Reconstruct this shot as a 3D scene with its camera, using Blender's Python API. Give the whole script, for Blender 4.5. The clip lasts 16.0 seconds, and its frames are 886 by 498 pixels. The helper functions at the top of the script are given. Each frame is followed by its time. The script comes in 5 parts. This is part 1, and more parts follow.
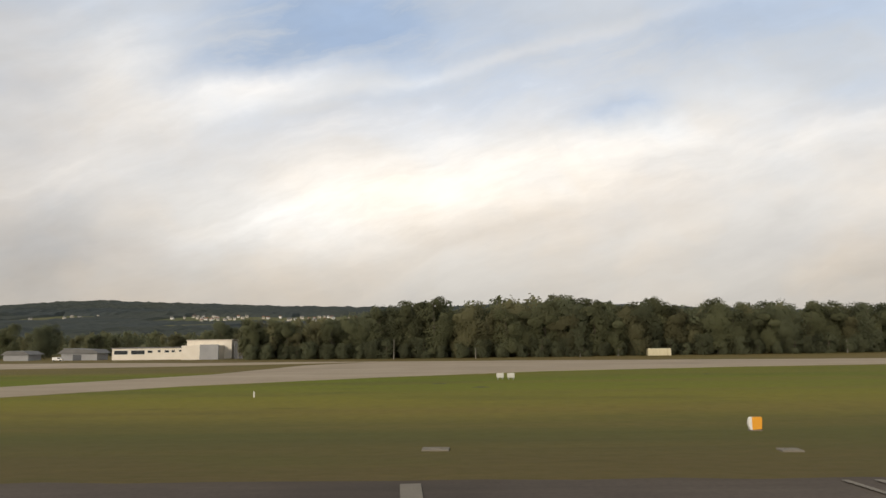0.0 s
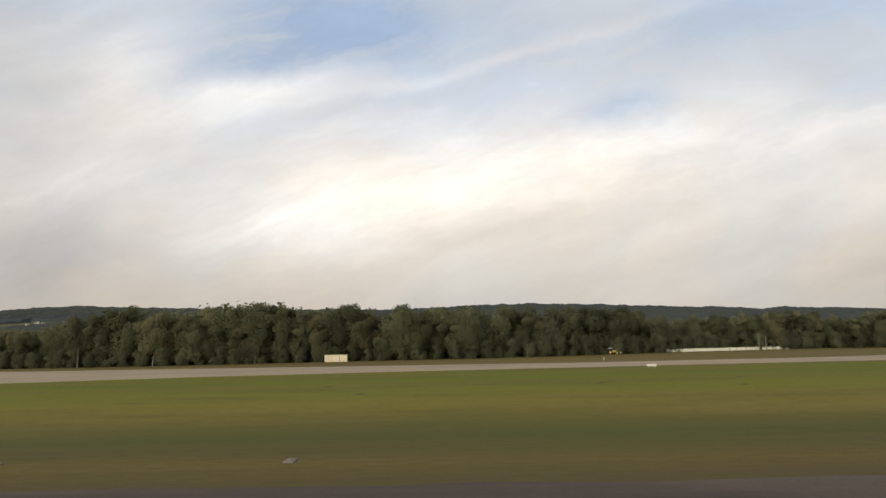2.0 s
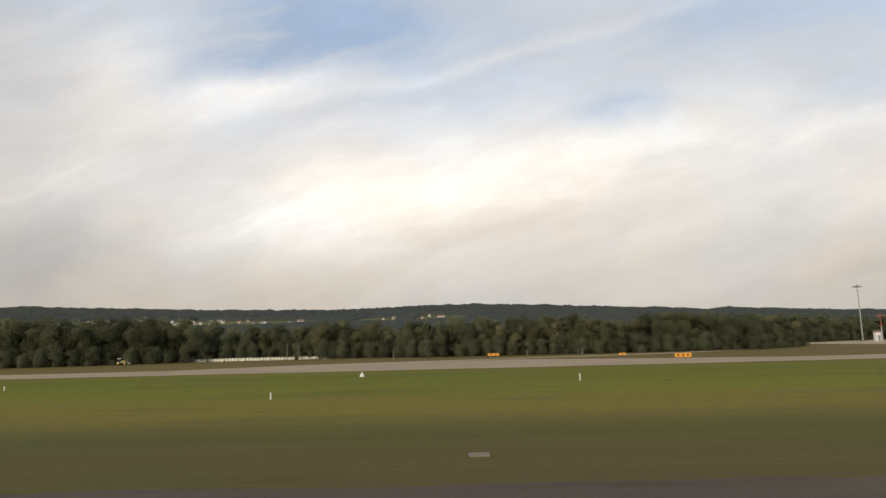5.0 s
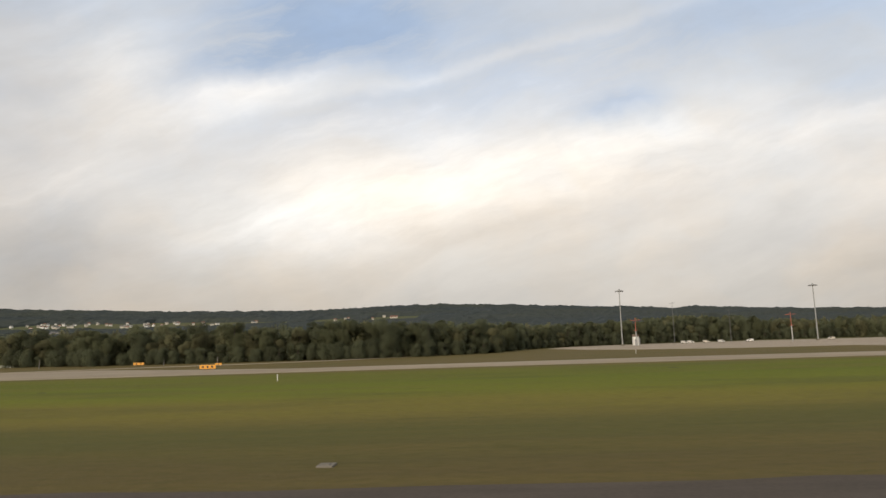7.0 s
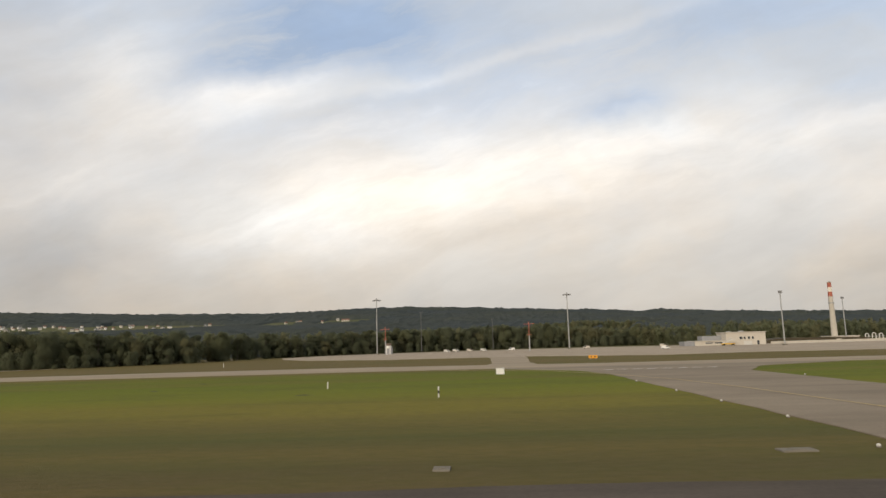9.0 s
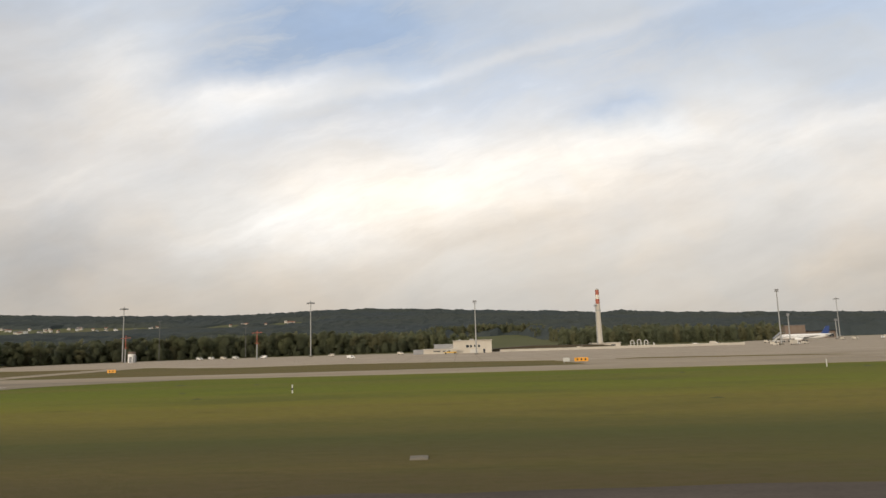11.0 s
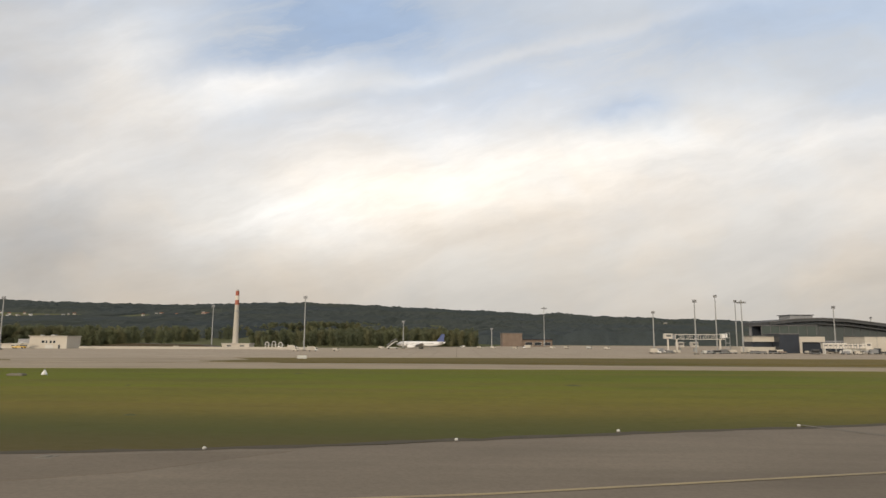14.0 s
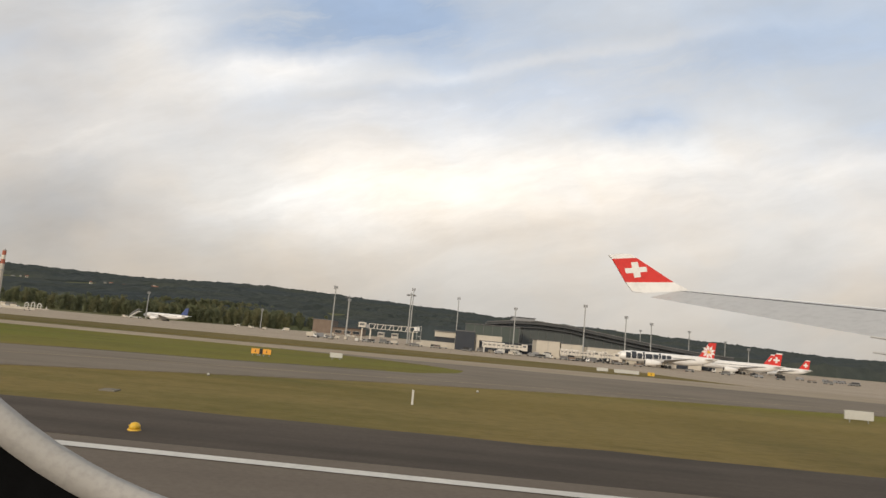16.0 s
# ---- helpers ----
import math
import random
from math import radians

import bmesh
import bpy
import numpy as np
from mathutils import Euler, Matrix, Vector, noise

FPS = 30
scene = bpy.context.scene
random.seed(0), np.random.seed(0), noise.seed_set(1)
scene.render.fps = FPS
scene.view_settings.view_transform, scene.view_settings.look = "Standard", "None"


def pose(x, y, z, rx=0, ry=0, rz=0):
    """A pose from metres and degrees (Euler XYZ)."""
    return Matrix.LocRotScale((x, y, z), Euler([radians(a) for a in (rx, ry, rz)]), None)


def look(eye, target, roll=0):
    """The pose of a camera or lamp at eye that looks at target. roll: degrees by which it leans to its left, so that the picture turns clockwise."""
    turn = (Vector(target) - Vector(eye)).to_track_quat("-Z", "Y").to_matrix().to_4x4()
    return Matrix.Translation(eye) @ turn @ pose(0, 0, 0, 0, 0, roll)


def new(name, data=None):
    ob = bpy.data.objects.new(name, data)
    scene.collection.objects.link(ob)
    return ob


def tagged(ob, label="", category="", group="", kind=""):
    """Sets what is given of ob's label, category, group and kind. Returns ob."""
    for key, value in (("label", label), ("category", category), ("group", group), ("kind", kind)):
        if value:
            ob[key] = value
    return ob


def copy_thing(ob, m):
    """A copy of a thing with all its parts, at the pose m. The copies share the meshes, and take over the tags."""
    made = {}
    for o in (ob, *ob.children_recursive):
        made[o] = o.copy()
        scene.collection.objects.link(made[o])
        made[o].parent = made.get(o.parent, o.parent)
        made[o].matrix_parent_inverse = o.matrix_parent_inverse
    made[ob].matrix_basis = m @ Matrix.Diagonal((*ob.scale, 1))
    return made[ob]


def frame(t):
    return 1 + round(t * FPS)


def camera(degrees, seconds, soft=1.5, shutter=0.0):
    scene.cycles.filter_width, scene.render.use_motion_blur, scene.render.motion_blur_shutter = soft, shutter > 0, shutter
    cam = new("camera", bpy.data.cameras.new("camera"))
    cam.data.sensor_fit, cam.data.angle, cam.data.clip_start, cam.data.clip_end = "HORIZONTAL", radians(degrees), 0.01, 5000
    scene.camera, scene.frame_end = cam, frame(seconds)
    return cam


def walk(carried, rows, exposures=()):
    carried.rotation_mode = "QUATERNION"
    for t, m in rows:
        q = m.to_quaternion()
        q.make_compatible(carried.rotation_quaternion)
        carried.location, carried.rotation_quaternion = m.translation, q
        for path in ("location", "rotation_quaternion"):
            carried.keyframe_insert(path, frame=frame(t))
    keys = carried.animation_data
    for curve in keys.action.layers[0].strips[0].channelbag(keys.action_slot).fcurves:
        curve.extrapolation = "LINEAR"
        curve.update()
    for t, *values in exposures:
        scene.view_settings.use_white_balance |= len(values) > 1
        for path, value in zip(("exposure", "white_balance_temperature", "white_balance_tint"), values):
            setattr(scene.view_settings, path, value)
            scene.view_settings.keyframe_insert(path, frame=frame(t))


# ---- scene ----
# x runs along the runway in the direction of travel, y away from it to the side, z up.
cam = camera(68.0, 16.0, soft=1.5)
ROWS = [
    (0.00, 11.44, 0.00, 3.105, 1.07, 7.82, 0.75),
    (0.50, 24.75, 0.00, 3.096, 1.21, 7.84, 1.19),
    (1.00, 38.23, -0.00, 3.099, 1.32, 7.93, 1.40),
    (1.50, 51.87, -0.00, 3.100, 1.48, 7.86, 1.34),
    (2.00, 65.67, -0.00, 3.100, 1.47, 7.93, 1.37),
    (2.50, 79.64, -0.00, 3.100, 1.44, 7.57, 1.29),
    (3.00, 93.77, -0.00, 3.100, 1.31, 7.66, 1.57),
    (3.50, 108.05, 0.00, 3.100, 1.15, 7.72, 1.56),
    (4.00, 122.50, 0.01, 3.100, 1.02, 7.80, 1.29),
    (5.25, 159.40, 0.01, 3.100, 1.08, 7.84, 1.46),
    (6.50, 197.08, 0.00, 3.100, 1.14, 7.88, 1.63),
    (7.00, 212.46, 0.00, 3.100, 1.20, 7.78, 1.69),
    (7.50, 228.00, 0.00, 3.100, 1.22, 7.62, 1.84),
    (8.00, 243.70, 0.00, 3.099, 1.21, 7.85, 1.73),
    (8.50, 259.56, 0.00, 3.101, 1.31, 7.86, 1.31),
    (9.00, 275.59, -0.00, 3.099, 1.41, 7.94, 1.67),
    (10.25, 316.50, -0.01, 3.099, 1.31, 7.96, 1.73),
    (11.50, 358.30, -0.01, 3.100, 1.22, 7.99, 1.78),
    (12.00, 375.37, -0.00, 3.100, 1.17, 7.88, 1.77),
    (12.50, 392.60, 0.01, 3.101, 1.04, 8.03, 1.65),
    (13.00, 410.01, 0.01, 3.090, 1.00, 8.03, 1.33),
    (13.50, 427.59, 0.01, 3.065, 1.14, 7.59, 0.75),
    (14.00, 445.32, -0.01, 3.040, 1.26, 7.72, -0.27),
    (14.50, 463.22, -0.05, 3.000, 1.44, 7.45, -1.44),
    (15.00, 481.50, -0.11, 2.945, 1.86, 7.23, -2.92),
    (15.50, 499.80, -0.20, 2.840, 1.85, 7.42, -4.07),
    (16.00, 517.80, -0.29, 2.616, 1.98, 7.57, -5.15),
]
walk(cam, [(t, pose(x, y, z, 90 + pitch, 0, yaw) @ pose(0, 0, 0, 0, 0, -roll)) for t, x, y, z, yaw, pitch, roll in ROWS],
     exposures=[(0.0, 0.0), (16.0, 0.0)])

# ---------------------------------------------------------------- node helpers


def link_in(nt, sock, v):
    if isinstance(v, bpy.types.NodeSocket):
        nt.links.new(v, sock)
    elif v is not None:
        sock.default_value = v


def mth(nt, op, a, b=None, c=None, clamp=False):
    n = nt.nodes.new("ShaderNodeMath")
    n.operation, n.use_clamp = op, clamp
    for s, v in zip(n.inputs, (a, b, c)):
        link_in(nt, s, v)
    return n.outputs[0]


def vmth(nt, op, a, b):
    n = nt.nodes.new("ShaderNodeVectorMath")
    n.operation = op
    link_in(nt, n.inputs[0], a)
    link_in(nt, n.inputs[1], b)
    return n.outputs["Value"] if op == "DOT_PRODUCT" else n.outputs[0]


def mixc(nt, f, a, b, mode="MIX"):
    n = nt.nodes.new("ShaderNodeMix")
    n.data_type, n.blend_type = "RGBA", mode
    link_in(nt, n.inputs[0], f)
    link_in(nt, n.inputs[6], (*a, 1) if isinstance(a, tuple) else a)
    link_in(nt, n.inputs[7], (*b, 1) if isinstance(b, tuple) else b)
    return n.outputs[2]


def ramp(nt, fac, stops):
    n = nt.nodes.new("ShaderNodeValToRGB")
    el = n.color_ramp.elements
    while len(el) < len(stops):
        el.new(0.5)
    for e, (p, c) in zip(el, stops):
        e.position = p
        e.color = (*c, 1) if isinstance(c, tuple) else (c, c, c, 1)
    link_in(nt, n.inputs[0], fac)
    return n.outputs[0]


def scaled(nt, vec, s, rot=(0, 0, 0)):
    n = nt.nodes.new("ShaderNodeMapping")
    n.inputs["Scale"].default_value = s
    n.inputs["Rotation"].default_value = rot
    link_in(nt, n.inputs["Vector"], vec)
    return n.outputs[0]


def fbm(nt, vec, scale, detail=4.0, rough=0.55, dist=0.0):
    n = nt.nodes.new("ShaderNodeTexNoise")
    n.inputs["Scale"].default_value, n.inputs["Detail"].default_value = scale, detail
    n.inputs["Roughness"].default_value, n.inputs["Distortion"].default_value = rough, dist
    link_in(nt, n.inputs["Vector"], vec)
    return n.outputs["Fac"]


# ---------------------------------------------------------------- sky and sun
SUN_EL, SUN_AZ = radians(17), radians(205)
world = bpy.data.worlds.new("sky")
scene.world = world
world.use_nodes = True
wt = world.node_tree
wt.nodes.clear()
tc = wt.nodes.new("ShaderNodeTexCoord")
D = tc.outputs["Generated"]
axes = (pose(0, 0, 0, 97.8, 0, 1.2) @ pose(0, 0, 0, 0, 0, -1.4)).to_3x3()
right, up, fwd = axes.col[0], axes.col[1], -axes.col[2]
dep = mth(wt, "MAXIMUM", mth(wt, "ABSOLUTE", vmth(wt, "DOT_PRODUCT", D, tuple(fwd))), 0.2)
U0 = mth(wt, "DIVIDE", vmth(wt, "DOT_PRODUCT", D, tuple(right)), dep)
V0 = mth(wt, "DIVIDE", vmth(wt, "DOT_PRODUCT", D, tuple(up)), dep)
cmb = wt.nodes.new("ShaderNodeCombineXYZ")
link_in(wt, cmb.inputs[0], U0)
link_in(wt, cmb.inputs[1], V0)
UV = cmb.outputs[0]
# wind-drawn cirrus: slow warp, then streaks leaning up to one side
warp = fbm(wt, UV, 2.3, 5, 0.6)
warp2 = fbm(wt, scaled(wt, UV, (1, 1, 1), (0, 0, 1.1)), 3.1, 5, 0.6)
U = mth(wt, "ADD", U0, mth(wt, "MULTIPLY", mth(wt, "SUBTRACT", warp, 0.5), 0.20))
V = mth(wt, "ADD", V0, mth(wt, "MULTIPLY", mth(wt, "SUBTRACT", warp2, 0.5), 0.10))
WUV = wt.nodes.new("ShaderNodeCombineXYZ")
link_in(wt, WUV.inputs[0], U)
link_in(wt, WUV.inputs[1], V)
WUV = WUV.outputs[0]
streak = fbm(wt, scaled(wt, scaled(wt, WUV, (1, 1, 1), (0, 0, radians(-12))), (1.0, 4.6, 1)), 1.8, 9, 0.62, 0.3)
fibre = fbm(wt, scaled(wt, scaled(wt, WUV, (1, 1, 1), (0, 0, radians(-19))), (2.2, 15.0, 1)), 2.0, 8, 0.66, 0.25)
fine = fbm(wt, scaled(wt, scaled(wt, UV, (1, 1, 1), (0, 0, radians(-13))), (3.0, 9.0, 1)), 2.0, 7, 0.6, 0.2)


def puff(cx, cy, rx, ry, lean=0.0):
    """A soft elongated area of the sky round a direction, 1 in its middle."""
    c, s = math.cos(radians(lean)), math.sin(radians(lean))
    du, dv = mth(wt, "SUBTRACT", U, cx), mth(wt, "SUBTRACT", V, cy)
    a = mth(wt, "DIVIDE", mth(wt, "ADD", mth(wt, "MULTIPLY", du, c), mth(wt, "MULTIPLY", dv, s)), rx)
    b = mth(wt, "DIVIDE", mth(wt, "SUBTRACT", mth(wt, "MULTIPLY", dv, c), mth(wt, "MULTIPLY", du, s)), ry)
    r2 = mth(wt, "ADD", mth(wt, "MULTIPLY", a, a), mth(wt, "MULTIPLY", b, b))
    return mth(wt, "EXPONENT", mth(wt, "MULTIPLY", r2, -1.0))


def gather(rows):
    total = None
    for amp, *g in rows:
        v = mth(wt, "MULTIPLY", puff(*g), amp)
        total = v if total is None else mth(wt, "ADD", total, v)
    return total


clear = gather([(1.05, -0.13, 0.350, 0.19, 0.066, 4), (0.85, -0.28, 0.285, 0.13, 0.048, 18), (0.55, -0.67, 0.235, 0.08, 0.024, 8),
                (0.55, 0.26, 0.215, 0.075, 0.018, 14), (0.62, 0.30, 0.31, 0.42, 0.07, 12), (0.36, 0.64, 0.24, 0.13, 0.045, 14),
                (0.34, -0.05, 0.20, 0.30, 0.045, 8), (0.32, -0.66, 0.37, 0.12, 0.04, 0), (0.3, -0.28, 0.37, 0.14, 0.03, 5)])
shade = gather([(0.8, 0.32, 0.115, 0.10, 0.032, 12), (0.5, -0.33, 0.125, 0.14, 0.035, 10), (0.45, -0.42, 0.0, 0.16, 0.022, 4),
                (0.5, 0.24, 0.055, 0.13, 0.018, 10), (0.45, 0.60, 0.02, 0.2, 0.03, 8), (0.7, -0.62, 0.06, 0.17, 0.11, 10), (0.9, -0.66, 0.31, 0.20, 0.12, 0), (0.6, -0.66, 0.16, 0.15, 0.12, 0), (0.3, -0.62, -0.02, 0.2, 0.08, 0)])
bright = gather([(1.0, -0.03, 0.09, 0.27, 0.07, 9), (0.55, 0.27, 0.155, 0.22, 0.03, 15), (0.25, -0.48, 0.25, 0.10, 0.09, -20),
                 (0.50, -0.31, 0.225, 0.11, 0.030, 12), (0.4, 0.50, 0.16, 0.25, 0.03, 14), (0.26, 0.05, 0.288, 0.36, 0.012, 14), (0.26, -0.23, 0.245, 0.14, 0.024, 14),
                 (0.25, -0.60, 0.10, 0.12, 0.03, 15), (0.35, -0.02, 0.20, 0.30, 0.05, 12), (0.4, -0.24, 0.05, 0.16, 0.03, 10)])
ragged = mth(wt, "MULTIPLY", mth(wt, "ADD", mth(wt, "SUBTRACT", mth(wt, "ADD", streak, fibre), 0.52), mth(wt, "MULTIPLY", mth(wt, "SUBTRACT", fine, 0.5), 0.7)), 1.9, clamp=True)
clear = mth(wt, "MULTIPLY", clear, ragged, clamp=True)
shade = mth(wt, "MULTIPLY", shade, mth(wt, "ADD", 0.2, mth(wt, "MULTIPLY", streak, 1.1)), clamp=True)
bright = mth(wt, "MULTIPLY", bright, mth(wt, "ADD", -0.05, mth(wt, "ADD", mth(wt, "MULTIPLY", fine, 1.0), mth(wt, "MULTIPLY", fibre, 0.9))), clamp=True)
rise = mth(wt, "ADD", mth(wt, "MULTIPLY", V0, 0.8), 0.36, clamp=True)
veil = ramp(wt, rise, [(0.0, (0.44, 0.40, 0.37)), (0.24, (0.565, 0.52, 0.462)), (0.34, (0.71, 0.652, 0.578)),
                       (0.44, (0.84, 0.79, 0.73)), (0.55, (0.74, 0.76, 0.785)), (0.68, (0.595, 0.65, 0.73)), (0.86, (0.59, 0.61, 0.63)), (1.0, (0.60, 0.59, 0.57))])
sky = wt.nodes.new("ShaderNodeTexSky")
sky.sky_type, sky.sun_disc, sky.sun_elevation, sky.sun_rotation = "NISHITA", False, SUN_EL, SUN_AZ
blue = mixc(wt, 0.8, mixc(wt, 1.0, sky.outputs[0], (0.09, 0.09, 0.09), "MULTIPLY"), (0.43, 0.55, 0.75))
col = mixc(wt, mth(wt, "MULTIPLY", clear, 0.9), veil, blue)
col = mixc(wt, mth(wt, "MULTIPLY", shade, 0.8), col, (0.62, 0.60, 0.585))
col = mixc(wt, mth(wt, "MULTIPLY", bright, 0.8), col, (1.20, 1.13, 1.04))
gain = mth(wt, "ADD", 0.77, mth(wt, "ADD", mth(wt, "MULTIPLY", mth(wt, "ADD", streak, fine), 0.15), mth(wt, "MULTIPLY", fibre, 0.12)))
mottle = fbm(wt, scaled(wt, scaled(wt, WUV, (1, 1, 1), (0, 0, radians(-10))), (1.0, 2.0, 1)), 4.5, 5, 0.55)
gain = mth(wt, "ADD", gain, mth(wt, "MULTIPLY", mth(wt, "SUBTRACT", mottle, 0.48), 0.30))
# the sky is darkened low to both sides
dim = gather([(1.0, -0.68, -0.04, 0.26, 0.11, 0), (0.55, 0.70, -0.06, 0.16, 0.09, 0)])
gain = mth(wt, "MULTIPLY", gain, mth(wt, "SUBTRACT", 1.0, mth(wt, "MULTIPLY", dim, 0.22)))
bg = wt.nodes.new("ShaderNodeBackground")
tint = ramp(wt, fbm(wt, scaled(wt, WUV, (1.0, 1.7, 1), (0, 0, radians(-14))), 3.0, 4, 0.55), [(0.36, (1.035, 1.0, 0.955)), (0.62, (0.97, 1.0, 1.035))])
link_in(wt, bg.inputs[0], mixc(wt, 1.0, mixc(wt, 1.0, col, tint, "MULTIPLY"), gain, "MULTIPLY"))
bg.inputs[1].default_value = 1.0
wout = wt.nodes.new("ShaderNodeOutputWorld")
wt.links.new(bg.outputs[0], wout.inputs[0])

sun = new("sun", bpy.data.lights.new("sun", "SUN"))
sun.data.energy, sun.data.angle, sun.data.color = 2.2, radians(11), (1.0, 0.86, 0.68)
sun_dir = Vector((math.sin(SUN_AZ) * math.cos(SUN_EL), math.cos(SUN_AZ) * math.cos(SUN_EL), math.sin(SUN_EL)))
sun.matrix_world = look(sun_dir * 200, (0, 0, 0))

# ---------------------------------------------------------------- materials


def material(name, rough=0.8, metal=0.0):
    m = bpy.data.materials.new(name)
    m.use_nodes = True
    nt = m.node_tree
    b = nt.nodes["Principled BSDF"]
    b.inputs["Roughness"].default_value, b.inputs["Metallic"].default_value = rough, metal
    co = nt.nodes.new("ShaderNodeTexCoord").outputs["Object"]
    return m, nt, b, co


def bump(nt, b, height, strength, dist=0.05):
    n = nt.nodes.new("ShaderNodeBump")
    n.inputs["Strength"].default_value, n.inputs["Distance"].default_value = strength, dist
    link_in(nt, n.inputs["Height"], height)
    nt.links.new(n.outputs[0], b.inputs["Normal"])


def surface(name, a, b_, scale=1.0, rough=0.8, metal=0.0, grain=0.2, stretch=(1, 1, 1), stain=0.25):
    """Two tones mixed at two scales, with a fine relief."""
    m, nt, b, co = material(name, rough, metal)
    v = scaled(nt, co, stretch)
    big = fbm(nt, v, scale, 5)
    small = fbm(nt, v, scale * 14, 4)
    f = ramp(nt, big, [(0.5 - stain, 0.0), (0.5 + stain, 1.0)])
    c = mixc(nt, f, a, b_)
    dark = tuple(x * 0.72 for x in a)
    c = mixc(nt, mth(nt, "MULTIPLY", ramp(nt, small, [(0.45, 0.0), (0.8, 1.0)]), 0.6), c, dark)
    nt.links.new(c, b.inputs["Base Color"])
    bump(nt, b, small, grain)
    return m


def random_tint(nt, amount=0.3):
    oi = nt.nodes.new("ShaderNodeObjectInfo")
    return mth(nt, "ADD", 1 - amount / 2, mth(nt, "MULTIPLY", oi.outputs["Random"], amount))


def leaf_material(name, a, b_):
    m, nt, b, co = material(name, 0.75)
    g = nt.nodes.new("ShaderNodeNewGeometry")
    c = mixc(nt, g.outputs["Random Per Island"], a, b_)
    c = mixc(nt, mth(nt, "MULTIPLY", fbm(nt, co, 0.7, 3), 0.7), c, tuple(x * 0.75 for x in a))
    c = mixc(nt, 1.0, c, random_tint(nt, 0.5), "MULTIPLY")
    nt.links.new(c, b.inputs["Base Color"])
    b.inputs["Specular IOR Level"].default_value = 0.1
    tr, mx = nt.nodes.new("ShaderNodeBsdfTranslucent"), nt.nodes.new("ShaderNodeMixShader")
    nt.links.new(c, tr.inputs[0])
    mx.inputs[0].default_value = 0.5
    nt.links.new(b.outputs[0], mx.inputs[1])
    nt.links.new(tr.outputs[0], mx.inputs[2])
    nt.links.new(mx.outputs[0], nt.nodes["Material Output"].inputs[0])
    return m


def grass_material():
    m, nt, b, co = material("mown_grass", 0.95)
    sep = nt.nodes.new("ShaderNodeSeparateXYZ")
    nt.links.new(co, sep.inputs[0])
    y = sep.outputs[1]
    bands = fbm(nt, scaled(nt, co, (0.006, 0.16, 1)), 1.0, 5, 0.6)
    patch = fbm(nt, scaled(nt, co, (0.05, 0.16, 1)), 1.0, 6, 0.62)
    tuft = fbm(nt, scaled(nt, co, (1.0, 2.2, 1)), 1.5, 6, 0.7)
    # strips mown at different times run along the runway
    wander = fbm(nt, scaled(nt, co, (0.018, 0.05, 1)), 1.0, 5, 0.6)
    yy = mth(nt, "ADD", y, mth(nt, "MULTIPLY", mth(nt, "SUBTRACT", wander, 0.5), 3.5))
    c = ramp(nt, mth(nt, "DIVIDE", yy, 100.0, clamp=True),
             [(0.0, (0.096, 0.077, 0.036)), (0.150, (0.106, 0.084, 0.038)), (0.176, (0.112, 0.091, 0.037)), (0.200, (0.100, 0.090, 0.034)), (0.222, (0.091, 0.095, 0.030)), (0.250, (0.124, 0.113, 0.032)),
              (0.285, (0.186, 0.156, 0.034)), (0.35, (0.192, 0.172, 0.028)), (0.41, (0.162, 0.176, 0.019)), (0.50, (0.138, 0.162, 0.015)), (0.58, (0.126, 0.148, 0.014)), (0.65, (0.142, 0.154, 0.017)),
              (0.70, (0.146, 0.116, 0.042)), (1.0, (0.152, 0.115, 0.048))])
    late = mth(nt, "MULTIPLY", mth(nt, "SUBTRACT", sep.outputs[0], 470.0), 0.05, clamp=True)
    close = mth(nt, "MULTIPLY", mth(nt, "MULTIPLY", mth(nt, "SUBTRACT", 42.0, y), 0.2, clamp=True), mth(nt, "MULTIPLY", y, 0.5, clamp=True))
    c = mixc(nt, mth(nt, "MULTIPLY", mth(nt, "MULTIPLY", late, mth(nt, "MAXIMUM", close, 0.45)), 0.85), c, (0.245, 0.182, 0.068))
    c = mixc(nt, ramp(nt, bands, [(0.46, 0.0), (0.64, 0.5)]), c, (0.175, 0.132, 0.040))
    c = mixc(nt, ramp(nt, patch, [(0.50, 0.0), (0.66, 0.5)]), c, (0.094, 0.100, 0.026))
    c = mixc(nt, ramp(nt, tuft, [(0.42, 0.0), (0.72, 0.5)]), c, (0.066, 0.066, 0.018))
    c = mixc(nt, ramp(nt, fbm(nt, scaled(nt, co, (0.12, 0.5, 1)), 1.0, 6, 0.7), [(0.58, 0.0), (0.72, 0.5)]), c, (0.064, 0.066, 0.020))
    # past the field the meadow goes over into dull green
    far = mth(nt, "MULTIPLY", mth(nt, "SUBTRACT", y, 160.0), 0.02, clamp=True)
    meadow = mixc(nt, fbm(nt, co, 0.012, 4), (0.060, 0.085, 0.028), (0.150, 0.128, 0.066))
    c = mixc(nt, far, c, meadow)
    nt.links.new(c, b.inputs["Base Color"])
    b.inputs["Specular IOR Level"].default_value = 0.1
    bump(nt, b, tuft, 0.6, 0.12)
    return m


